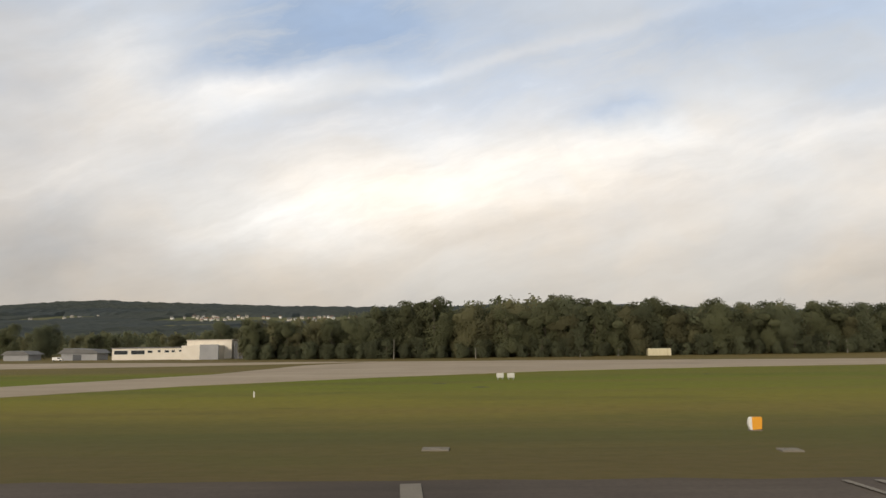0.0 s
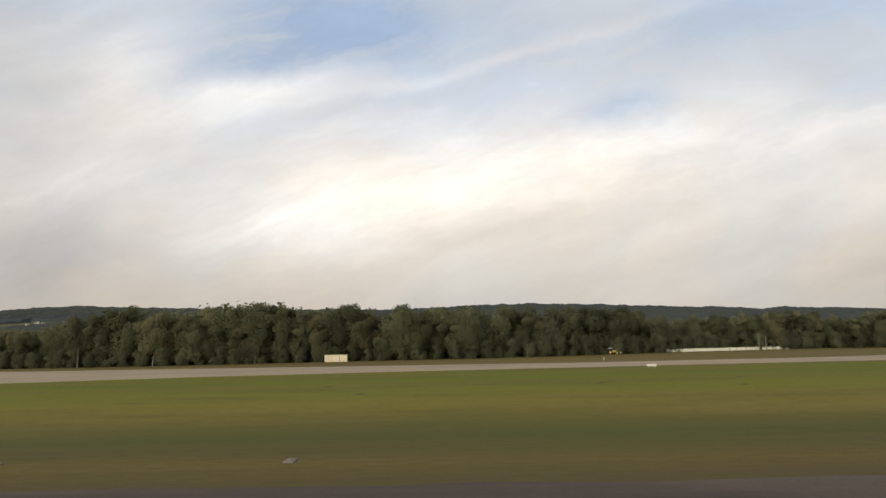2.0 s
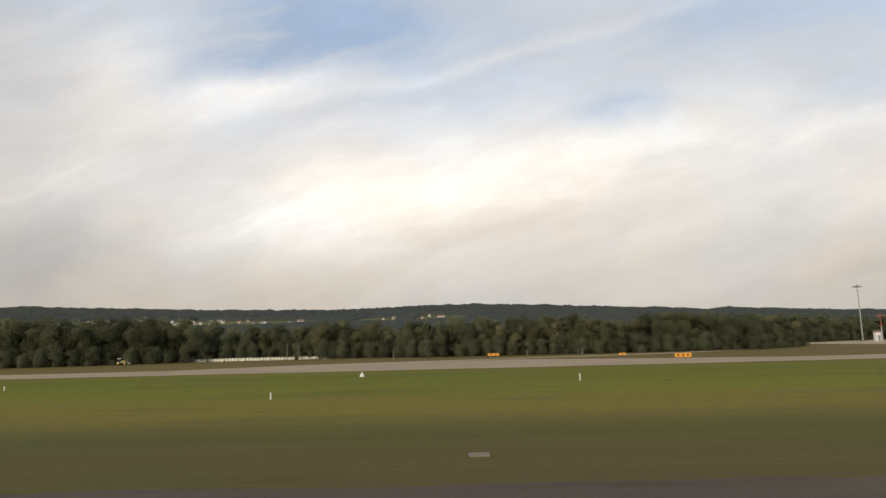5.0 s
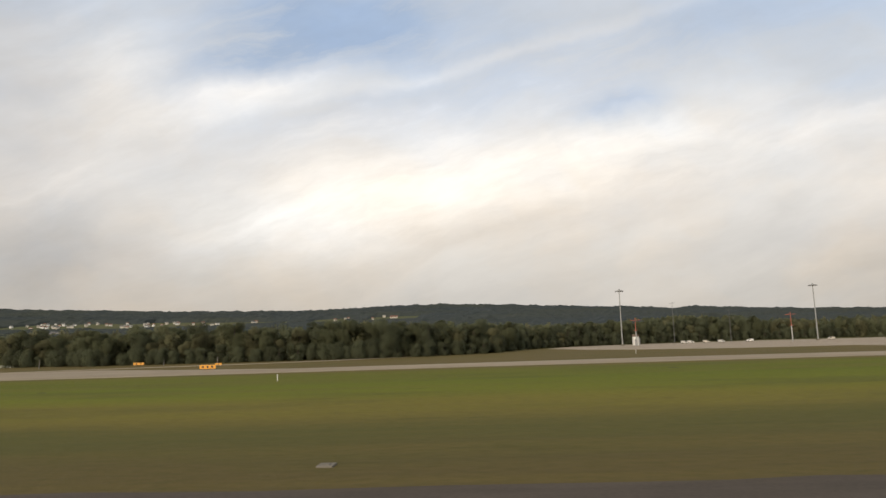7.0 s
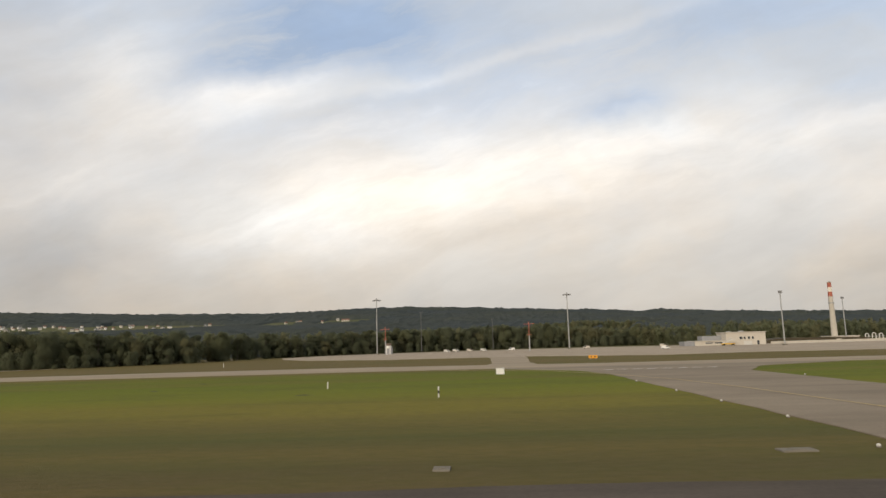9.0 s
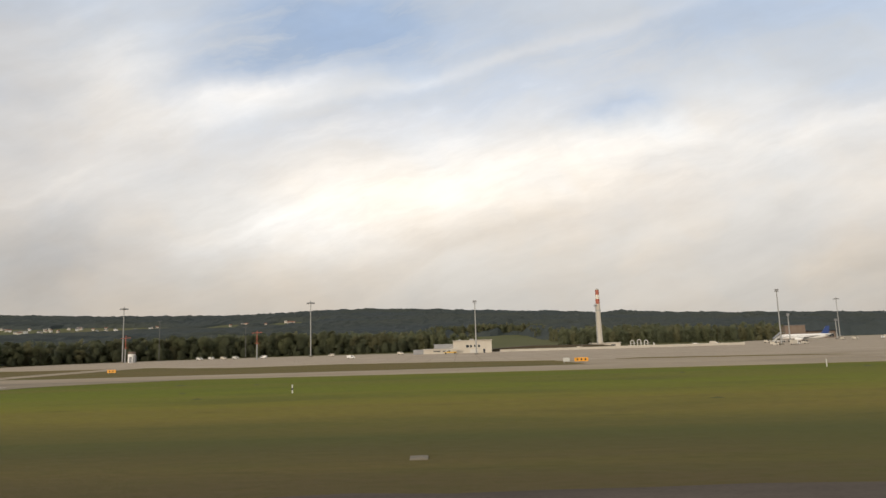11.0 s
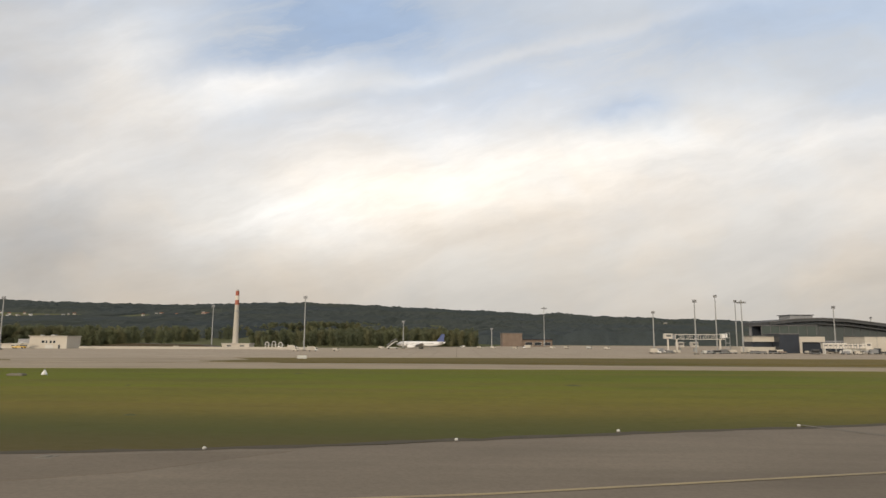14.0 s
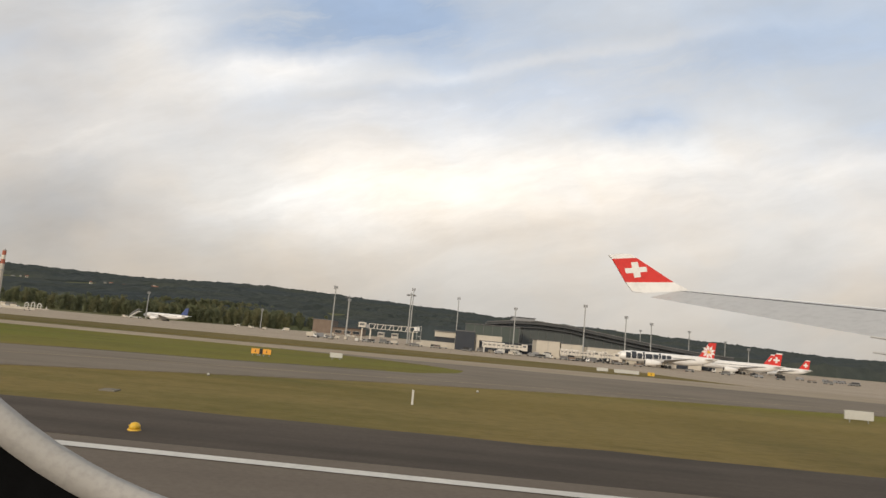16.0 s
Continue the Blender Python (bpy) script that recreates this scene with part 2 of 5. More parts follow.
def paving(name, a, b_, joint=0.0, rough=0.85, streaky=0.12, gloss=0.12):
    m, nt, b, co = material(name, rough)
    wear = fbm(nt, scaled(nt, co, (streaky * 0.3, streaky * 2.2, 1)), 1.0, 6, 0.6)
    blotch = fbm(nt, co, 0.11, 5, 0.6)
    grain = fbm(nt, co, 9.0, 4, 0.7)
    f = mth(nt, "ADD", mth(nt, "MULTIPLY", wear, 0.6), mth(nt, "MULTIPLY", blotch, 0.5))
    c = mixc(nt, ramp(nt, f, [(0.38, 0.0), (0.72, 1.0)]), a, b_)
    c = mixc(nt, ramp(nt, grain, [(0.4, 0.0), (0.8, 0.4)]), c, tuple(x * 0.6 for x in a))
    b.inputs["Specular IOR Level"].default_value = gloss
    if joint:
        sep = nt.nodes.new("ShaderNodeSeparateXYZ")
        nt.links.new(co, sep.inputs[0])
        for k in (0, 1):
            q = mth(nt, "ABSOLUTE", mth(nt, "SUBTRACT", mth(nt, "FRACT", mth(nt, "DIVIDE", sep.outputs[k], joint)), 0.5))
            c = mixc(nt, mth(nt, "MULTIPLY", mth(nt, "GREATER_THAN", q, 0.487), 0.6), c, tuple(x * 0.5 for x in a))
    nt.links.new(c, b.inputs["Base Color"])
    bump(nt, b, grain, 0.25, 0.02)
    return m


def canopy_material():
    m, nt, b, co = material("hazed_hill_wood", 0.95)
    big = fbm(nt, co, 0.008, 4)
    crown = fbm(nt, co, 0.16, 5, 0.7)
    # distance haze is put into these tones as a blue-grey cast
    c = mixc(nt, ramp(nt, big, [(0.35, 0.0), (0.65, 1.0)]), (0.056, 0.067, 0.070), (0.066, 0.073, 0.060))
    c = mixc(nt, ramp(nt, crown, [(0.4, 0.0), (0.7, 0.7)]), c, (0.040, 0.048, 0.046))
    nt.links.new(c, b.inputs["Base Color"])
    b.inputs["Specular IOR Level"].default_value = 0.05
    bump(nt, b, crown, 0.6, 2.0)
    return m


def glass_material(name, tint, rough=0.08):
    m, nt, b, co = material(name, rough)
    c = mixc(nt, fbm(nt, co, 0.4, 3), tint, tuple(x * 1.6 for x in tint))
    nt.links.new(c, b.inputs["Base Color"])
    b.inputs["Specular IOR Level"].default_value = 0.7
    return m


GRASS = grass_material()
ASPHALT = paving("runway_asphalt", (0.135, 0.112, 0.090), (0.200, 0.168, 0.136))
SHOULDER = paving("shoulder_asphalt", (0.056, 0.046, 0.038), (0.122, 0.100, 0.080), streaky=0.3)
PATCH = paving("patch_asphalt", (0.138, 0.114, 0.087), (0.218, 0.181, 0.138))
EXIT = paving("exit_asphalt", (0.152, 0.126, 0.096), (0.244, 0.203, 0.155), streaky=0.2, gloss=0.16)
LINK = paving("link_asphalt", (0.205, 0.167, 0.124), (0.318, 0.262, 0.196), streaky=0.2)
TAXI = paving("taxiway_asphalt", (0.285, 0.234, 0.172), (0.400, 0.331, 0.244))
APRON = paving("apron_concrete", (0.332, 0.273, 0.208), (0.440, 0.365, 0.280), joint=4.2)
WHITE_LINE = surface("white_marking", (0.55, 0.53, 0.49), (0.70, 0.68, 0.63), 0.8, 0.7)
FADED_LINE = surface("faded_marking", (0.38, 0.29, 0.14), (0.24, 0.19, 0.12), 0.8, 0.7)
YELLOW_LINE = surface("yellow_marking", (0.44, 0.33, 0.14), (0.34, 0.26, 0.14), 0.8, 0.7)
SLAB = surface("slab_concrete", (0.150, 0.132, 0.100), (0.205, 0.180, 0.142), 1.5)
TUFT = surface("weed_tuft", (0.060, 0.068, 0.018), (0.085, 0.080, 0.022), 3.0, 0.95)
SOIL = surface("bare_soil", (0.075, 0.055, 0.035), (0.05, 0.045, 0.022), 2.0, 0.95)
BARK = surface("bark", (0.075, 0.060, 0.045), (0.13, 0.11, 0.085), 2.5, 0.95, grain=0.6, stretch=(1, 1, 0.2))
PALE_BARK = surface("birch_bark", (0.26, 0.24, 0.20), (0.15, 0.135, 0.11), 2.5, 0.9, stretch=(1, 1, 3))
LEAF = leaf_material("leaf_green", (0.148, 0.157, 0.086), (0.160, 0.167, 0.092))
LEAF_OLIVE = leaf_material("leaf_olive", (0.168, 0.163, 0.089), (0.182, 0.175, 0.095))
LEAF_DARK = leaf_material("leaf_dark", (0.136, 0.148, 0.088), (0.146, 0.156, 0.092))
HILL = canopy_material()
PLASTER = surface("cream_plaster", (0.66, 0.60, 0.50), (0.74, 0.69, 0.60), 0.6, 0.85)
BEIGE = surface("beige_panel", (0.50, 0.45, 0.37), (0.58, 0.53, 0.45), 0.4, 0.7)
BROWN = surface("brown_brick", (0.17, 0.125, 0.095), (0.23, 0.175, 0.135), 0.7, 0.9)
GREY_WALL = surface("grey_cladding", (0.23, 0.23, 0.235), (0.31, 0.31, 0.31), 0.5, 0.6)
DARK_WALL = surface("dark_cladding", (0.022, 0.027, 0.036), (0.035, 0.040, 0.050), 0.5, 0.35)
ROOF = surface("grey_roof", (0.12, 0.118, 0.115), (0.18, 0.175, 0.17), 0.8, 0.8)
TILE_ROOF = surface("red_roof", (0.27, 0.12, 0.075), (0.20, 0.11, 0.08), 0.3, 0.9)
WINDOW = glass_material("dark_window", (0.020, 0.024, 0.028))
GLASS = glass_material("green_glass", (0.050, 0.056, 0.050), 0.28)
PALE_GLASS = glass_material("pale_green_glass", (0.045, 0.056, 0.046), 0.3)
SIGN_BACK = surface("sign_back", (0.50, 0.49, 0.45), (0.58, 0.57, 0.52), 1.2, 0.6)
DARK_ROOF = surface("dark_roof", (0.055, 0.058, 0.060), (0.085, 0.086, 0.088), 0.8, 0.8)
BRIDGE = surface("bridge_panel", (0.58, 0.53, 0.46), (0.68, 0.63, 0.55), 0.9, 0.7, stretch=(3, 1, 1))
STEEL = surface("galvanised_steel", (0.30, 0.30, 0.29), (0.38, 0.38, 0.36), 1.2, 0.5, 0.3)
LATTICE = surface("painted_steel", (0.62, 0.60, 0.55), (0.50, 0.48, 0.44), 1.2, 0.6)
CONCRETE = surface("pale_concrete", (0.46, 0.42, 0.35), (0.54, 0.49, 0.42), 0.5, 0.85, stretch=(1, 1, 0.3))
RED = surface("red_paint", (0.60, 0.030, 0.022), (0.66, 0.040, 0.028), 0.6, 0.4, grain=0.03)
BRICK_RED = surface("faded_red", (0.34, 0.10, 0.065), (0.42, 0.14, 0.09), 0.6, 0.8)
HULL = surface("aircraft_white", (0.78, 0.76, 0.73), (0.83, 0.81, 0.78), 0.3, 0.3, grain=0.02)
WING_GREY = surface("wing_grey", (0.455, 0.45, 0.445), (0.50, 0.495, 0.485), 0.4, 0.5, grain=0.01)
SLAT = surface("slat_metal", (0.70, 0.70, 0.70), (0.76, 0.76, 0.75), 0.6, 0.45, grain=0.01)
# near-black colour stands in for cabin shade on the window trim
SHADED_TRIM = surface("shaded_trim_black", (0.004, 0.004, 0.004), (0.006, 0.006, 0.006), 20.0, 1.0, grain=0.05)
SHADED_TRIM.node_tree.nodes["Principled BSDF"].inputs["Specular IOR Level"].default_value = 0.05
LIP = surface("cabin_plastic", (0.36, 0.345, 0.32), (0.41, 0.39, 0.365), 40.0, 0.7, grain=0.05)
BLUE = surface("blue_paint", (0.020, 0.045, 0.16), (0.03, 0.06, 0.20), 0.5, 0.35)
YELLOW = surface("yellow_paint", (0.75, 0.46, 0.03), (0.66, 0.40, 0.04), 1.5, 0.5)
ORANGE = surface("sign_orange", (0.80, 0.36, 0.02), (0.72, 0.32, 0.03), 1.5, 0.5)
BLACK = surface("black_rubber", (0.014, 0.014, 0.014), (0.026, 0.026, 0.025), 2.0, 0.7)
WHITE = surface("white_paint", (0.74, 0.72, 0.68), (0.80, 0.78, 0.74), 1.0, 0.5, grain=0.05)
WRAP = surface("bale_wrap", (0.58, 0.58, 0.46), (0.70, 0.70, 0.58), 2.0, 0.35)
STRAW_WRAP = surface("straw_film", (0.56, 0.50, 0.32), (0.66, 0.60, 0.42), 2.0, 0.5)
TRACTOR = surface("tractor_paint", (0.36, 0.34, 0.10), (0.26, 0.25, 0.10), 2.0, 0.5)

# ---------------------------------------------------------------- mesh helpers


def from_bm(name, bm, mat):
    me = bpy.data.meshes.new(name)
    bm.normal_update()
    bm.to_mesh(me)
    bm.free()
    me.materials.append(mat)
    return me


def part(name, bm, mat, parent=None, label=""):
    ob = new(name, from_bm(name, bm, mat))
    ob.parent = parent
    return tagged(ob, label)


def thing(name, x, y, z, label, category, group="", turn=0.0):
    ob = new(name)
    ob.empty_display_size = 0.5
    ob.matrix_basis = pose(x, y, z, 0, 0, turn)
    return tagged(ob, label, category, group)


def box(x0, x1, y0, y1, z0, z1, bm=None, bevel=0.0):
    bm = bm or bmesh.new()
    made = bmesh.ops.create_cube(bm, size=1.0, matrix=Matrix.LocRotScale(((x0 + x1) / 2, (y0 + y1) / 2, (z0 + z1) / 2), None, (x1 - x0, y1 - y0, z1 - z0)))
    if bevel:
        edges = {e for v in made["verts"] for e in v.link_edges}
        bmesh.ops.bevel(bm, geom=list(edges), offset=bevel, segments=2, affect="EDGES", profile=0.6)
    return bm


def tube(p, q, r0, r1, n=10, bm=None):
    bm = bm or bmesh.new()
    p, q = Vector(p), Vector(q)
    m = Matrix.Translation((p + q) / 2) @ (q - p).to_track_quat("Z", "Y").to_matrix().to_4x4()
    bmesh.ops.create_cone(bm, cap_ends=True, segments=n, radius1=r0, radius2=r1, depth=(q - p).length, matrix=m)
    return bm


def prism(outline, depth, bm=None, axis="y", at=0.0):
    """An outline (a, z) drawn out along y, or an outline (x, y) drawn out along z."""
    bm = bm or bmesh.new()
    a, b = at, at + depth
    p3 = (lambda u, v, w: (u, w, v)) if axis == "y" else (lambda u, v, w: (u, v, w))
    lo = [bm.verts.new(p3(u, v, a)) for u, v in outline]
    hi = [bm.verts.new(p3(u, v, b)) for u, v in outline]
    n = len(outline)
    bm.faces.new(lo)
    bm.faces.new(hi[::-1])
    for i in range(n):
        bm.faces.new((lo[i], hi[i], hi[(i + 1) % n], lo[(i + 1) % n]))
    bmesh.ops.recalc_face_normals(bm, faces=bm.faces[:])
    return bm


def lathe(profile, n=20, axis="x", bm=None):
    """A body of revolution from (place along the axis, radius, rise of the axis)."""
    bm = bm or bmesh.new()
    rings = []
    for s, r, lift in profile:
        ring = []
        for i in range(n):
            a = 2 * math.pi * i / n
            c, d = r * math.cos(a), r * math.sin(a)
            ring.append(bm.verts.new((s, c, d + lift) if axis == "x" else (c, d, s)))
        rings.append(ring)
    for a, b in zip(rings, rings[1:]):
        for i in range(n):
            bm.faces.new((a[i], a[(i + 1) % n], b[(i + 1) % n], b[i]))
    bm.faces.new(rings[0])
    bm.faces.new(rings[-1])
    bmesh.ops.recalc_face_normals(bm, faces=bm.faces[:])
    for f in bm.faces:
        f.smooth = len(f.verts) == 4
    return bm


def sheet(name, outline, z, mat, label, rag=0.12, kind="structure", thick=0.06):
    """A pavement: a low slab with a slightly ragged rim."""
    rng = random.Random(len(outline) * 17 + int(outline[0][0]))
    pts = []
    for (xa, ya), (xb, yb) in zip(outline, outline[1:] + outline[:1]):
        n = max(1, int(math.hypot(xb - xa, yb - ya) / 2.0))
        for i in range(n):
            f = i / n
            k = rag if 0 < i else 0
            pts.append((xa + (xb - xa) * f + rng.uniform(-k, k), ya + (yb - ya) * f + rng.uniform(-k, k)))
    ob = part(name, prism(pts, thick, axis="z", at=z - thick), mat)
    return tagged(ob, label, name.split("_")[0] if "_" in name else name, kind=kind)


def lerp_table(rows, x):
    return float(np.interp(x, [r[0] for r in rows], [r[1] for r in rows]))

# ---------------------------------------------------------------- the land
SKYLINE = [(-1600, 60), (-900, 64), (-780, 72), (-660, 78), (-600, 78), (-540, 74), (-420, 68), (-300, 64), (-180, 62), (-90, 60), (0, 60.5), (60, 62), (180, 62), (300, 58.5), (420, 53),
           (540, 47.5), (585, 44.5), (620, 49), (680, 42.5), (740, 42), (840, 37.5), (960, 32.5), (1080, 27), (1140, 24), (1260, 27), (1500, 33), (2400, 40)]


def land(x, y):
    """The height of the bare land."""
    foot = 235.0 + 65.0 * min(max((x - 425.0) / 40.0, 0.0), 1.0)
    s = min(max((y - foot) / (1150.0 - foot), 0.0), 1.0)
    if y > 1150:
        s = 1.0 - 0.25 * min((y - 1150) / 1500.0, 1.0)
    top = lerp_table(SKYLINE, x) - 7.0
    rise = (s ** 1.35) * top
    if y > foot + 25:
        rise += 3.0 * noise.noise((x * 0.004, y * 0.004, 0)) * min((y - foot - 25) / 300.0, 1.0)
    return rise


xs = np.concatenate([np.linspace(-4500, -1000, 10), np.arange(-900, 1500, 40), np.linspace(1600, 4700, 10)])
ys = np.concatenate([np.linspace(-4500, -60, 10), np.arange(-20, 240, 52), np.arange(260, 1200, 40), np.linspace(1300, 4600, 9)])
verts = [(x, y, land(x, y)) for y in ys for x in xs]
nx = len(xs)
faces = [(j * nx + i, j * nx + i + 1, (j + 1) * nx + i + 1, (j + 1) * nx + i) for j in range(len(ys) - 1) for i in range(nx - 1)]
me = bpy.data.meshes.new("ground")
me.from_pydata(verts, [], faces)
me.materials.append(GRASS)
for p in me.polygons:
    p.use_smooth = True
tagged(new("ground", me), "mown airfield grass, dry and olive green, rising to hills", "grass", kind="structure")

# wooded hills: one canopy of crowns with a ragged top
TOWNS = [(-520, -445, 735, 870), (-342, -236, 735, 870), (-205, -155, 560, 660), (-236, -200, 740, 865), (-202, -134, 725, 890), (-134, -74, 735, 870), (-86, -14, 740, 865), (28, 80, 740, 865), (104, 161, 735, 860),
         (472, 512, 650, 745), (560, 600, 880, 900), (630, 740, 740, 900), (840, 890, 860, 900)]
cx, cy = np.arange(-1150, 1650, 5.0), np.concatenate([np.arange(143, 1010, 11.0), np.arange(1010, 1220, 5.0)])
verts, keep = [], {}
for j, y in enumerate(cy):
    for i, x in enumerate(cx):
        jx, jy = x + 2.2 * noise.noise((x * 0.9, y * 0.9, 3.1)), y + 2.2 * noise.noise((x * 0.9, y * 0.9, 8.7))
        hump = 5.0 + 3.2 * noise.noise((jx * 0.16, jy * 0.16, 0)) + 2.0 * noise.noise((jx * 0.035, jy * 0.035, 5)) + 1.1 * noise.noise((jx * 0.5, jy * 0.5, 2))
        bare = 1.0 if any(a < x < b and c < y < d for a, b, c, d in TOWNS) else 0.0
        if y < 800 and x < 440:
            bare = max(bare, min(max((noise.noise((x * 0.006, y * 0.008, 20)) - 0.36) / 0.12, 0.0), 1.0))
        # the sloping meadow behind the apron
        inside = min(x - 322.0, 392.0 - x, 425.0 + 25.0 * noise.noise((x * 0.05, 0, 4)) - y)
        bare = max(bare, min(max(inside / 16.0, 0.0), 1.0))
        hump += (-3.0 - hump) * bare
        low_wood = -18 < x < 232 and y > 146 + max(0, x - 200) * 1.3
        if 480 < y < 860 and -560 < x < 180:
            hump *= 0.45
        if y < 335 and low_wood:
            hump *= 0.62
        if not low_wood and y < (335 if x < 450 else 300):
            hump = -8.0
        if j == 0 or i in (0, len(cx) - 1):
            hump = -8.0
        verts.append((jx, jy, land(x, y) + hump + (2.0 if y > 1120 else 0.0)))
nx = len(cx)
faces = [(j * nx + i, j * nx + i + 1, (j + 1) * nx + i + 1, (j + 1) * nx + i) for j in range(len(cy) - 1) for i in range(nx - 1)]
me = bpy.data.meshes.new("hill_forest")
me.from_pydata(verts, [], faces)
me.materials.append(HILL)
tagged(new("hill_forest", me), "dark green forest covering the distant hills, haze blue in its colour", "forest", kind="stuff")

# ---------------------------------------------------------------- pavements
sheet("runway", [(-140, -30), (760, -30), (760, 13.0), (470, 13.0), (420, 12.0), (300, 11.4), (-140, 11.4)], 0.030, ASPHALT, "worn grey-brown asphalt runway with a white side stripe", 0.0)
sheet("runway_shoulder", [(-140, 11.4), (300, 11.4), (420, 12.0), (470, 13.0), (760, 13.0), (760, 17.7), (500, 17.6), (490, 17.5), (481, 15.0), (470, 13.7), (436, 13.4), (300.5, 14.3), (286, 14.3), (60, 14.8), (-140, 15.6)], 0.026,
      SHOULDER, "dark tarred asphalt shoulder along the runway", 0.16)
# the parallel taxiway, its bend at one end and the exit that runs to the runway
sheet("taxiway", [(-75, 4), (-48, 15), (-26, 30), (-14, 41), (-8, 47.5), (5, 55.7), (20, 63), (40, 67.5), (60, 69.4), (100, 70.5), (180, 70.8), (225, 72.2), (262, 71.8), (290, 69.5), (320, 66.6),
                  (345, 64.6), (372, 63.2), (400, 63.3), (430, 64.9), (460, 66.2), (490, 66), (500, 65.4), (560, 64), (760, 60), (760, 80), (560, 79), (546, 78.6), (530, 78), (515, 76.2), (490, 74.6), (463, 75.5), (440, 78.5), (359, 75.5),
                  (322, 76.2), (292, 77.5), (264, 83.5), (240, 84.6), (214, 83), (192, 81.3), (174, 88), (160, 95), (140, 93), (124, 85), (105, 81.5), (80, 82.3), (58, 86), (39, 89.6), (20, 93.5),
                  (0, 96), (-8, 84), (-12, 64), (-22, 49), (-36, 36), (-60, 24), (-90, 17)], 0.030, TAXI,
      "long grey-brown asphalt taxiway beside the grass")
sheet("taxiway_arm", [(0.0, 96.2), (-8, 91.7), (-28, 86), (-48, 84), (-120, 82), (-300, 84), (-300, 104), (-120, 106), (-51, 106.5), (-27, 99.5), (-10, 98.2), (0, 96.4)], 0.030, TAXI,
      "pale asphalt taxiway leading off behind a grass island")
sheet("link_taxiway", [(286.6, 14.35), (287.3, 18), (287.5, 24), (287.5, 56), (286, 62), (278, 70.8), (314, 67.1), (303, 62), (299, 55), (299, 24), (301, 17), (306, 14.35)], 0.034, LINK,
      "straight asphalt link between runway and taxiway")
sheet("exit_taxiway", [(402, 11.9), (402, 13.75), (410, 14.7), (420, 15.8), (427, 16.5), (431.5, 17.0), (436, 17.5), (441, 18.6), (452, 21.9), (459, 23.8), (466, 26), (480, 31.6), (496, 38.2), (504, 40), (515, 44.4), (518, 49), (518.5, 54), (515, 58.5),
                       (508, 62.8), (500, 65.5), (560, 64.1), (612, 62.5), (575, 53.5), (543, 43.5), (524, 38.2), (515, 34.5), (504, 27.9), (498, 24.2), (494.4, 21.8), (492.2, 20.4), (491.2, 19.3), (491.8, 18.3), (490, 17.2), (482, 14.6),
                       (474, 13.0), (466, 12.8), (458, 12.2), (440, 11.7)], 0.036, EXIT, "rapid exit taxiway of worn asphalt branching from the runway")
sheet("apron", [(262, 117.5), (280, 115), (288, 114.5), (297, 107), (306, 102), (322, 104), (340, 99), (356, 92), (372, 89), (410, 98), (432, 102), (455, 104), (497, 106), (520, 107), (536, 106), (545, 99), (549, 86), (553, 79.6), (575, 79), (760, 80.2), (760, 296),
                (470, 296), (455, 236), (430, 232), (404, 196), (372, 184), (345, 176), (318, 186), (292, 190), (262, 184), (240, 172), (233, 156), (238, 139), (246, 127)], 0.028, APRON,
      "wide pale concrete aircraft parking apron")
sheet("apron_link", [(278.4, 80.2), (284.5, 78.2), (284.2, 86), (286.2, 110), (286.0, 116.5), (279.6, 116.5), (280.2, 110), (279.4, 86)], 0.024, TAXI, "short asphalt link from the taxiway to the apron")
sheet("apron_link", [(356, 75.7), (424, 79.4), (412, 98.2), (372, 89.3), (354, 92.8)], 0.024, TAXI, "broad asphalt link from the taxiway to the apron")
sheet("service_road", [(118, 84), (130, 92.6), (156, 101), (178, 107.5), (190, 113.5), (203, 126), (214, 141), (224, 161), (227, 158.5), (217, 138.5), (206, 123.5), (193, 111), (180, 105), (158, 98.4), (134, 90)], 0.026, TAXI,
      "narrow pale service road along the forest edge", 0.05)


def island(outline, label="dry grass island between the pavements"):
    tagged(part("grass_island", prism(outline, 0.05, axis="z", at=0.012), GRASS), label, "grass", kind="structure")


island([(362, 90.5), (376, 86.5), (389, 82.6), (388, 84.2), (378, 88.8), (366, 92.6)])
island([(413, 82.8), (418, 80.2), (440, 81.4), (500, 81.0), (522, 81.0), (514, 88.0), (494, 95), (455, 99), (432, 97), (418, 90)])

# markings

def stripe(name, pts, width, mat, label, z=0.046):
    """A painted line along a chain of points."""
    bm = bmesh.new()
    a_, b_ = [], []
    for i, (x, y) in enumerate(pts):
        x0, y0 = pts[max(i - 1, 0)]
        x1, y1 = pts[min(i + 1, len(pts) - 1)]
        d = Vector((x1 - x0, y1 - y0)).normalized()
        a_.append(bm.verts.new((x - d.y * width / 2, y + d.x * width / 2, z)))
        b_.append(bm.verts.new((x + d.y * width / 2, y - d.x * width / 2, z)))
    for i in range(len(pts) - 1):
        bm.faces.new((b_[i], b_[i + 1], a_[i + 1], a_[i]))
    tagged(part(name, bm, mat), label, "marking", kind="structure")


stripe("runway_side_stripe", [(-140, 10.7), (300, 10.7), (400, 10.8), (440, 11.1), (458, 11.6), (476, 12.4), (500, 12.3), (520, 11.95), (760, 11.9)], 0.38, WHITE_LINE, "white painted runway side stripe, slightly worn")
stripe("taxi_line", [(292.2, 16), (292.1, 27), (291.3, 38), (290.1, 46), (287.6, 54), (284, 61), (278.5, 66.5), (268, 70.5)], 0.22, YELLOW_LINE, "faded yellow taxiway centre line")
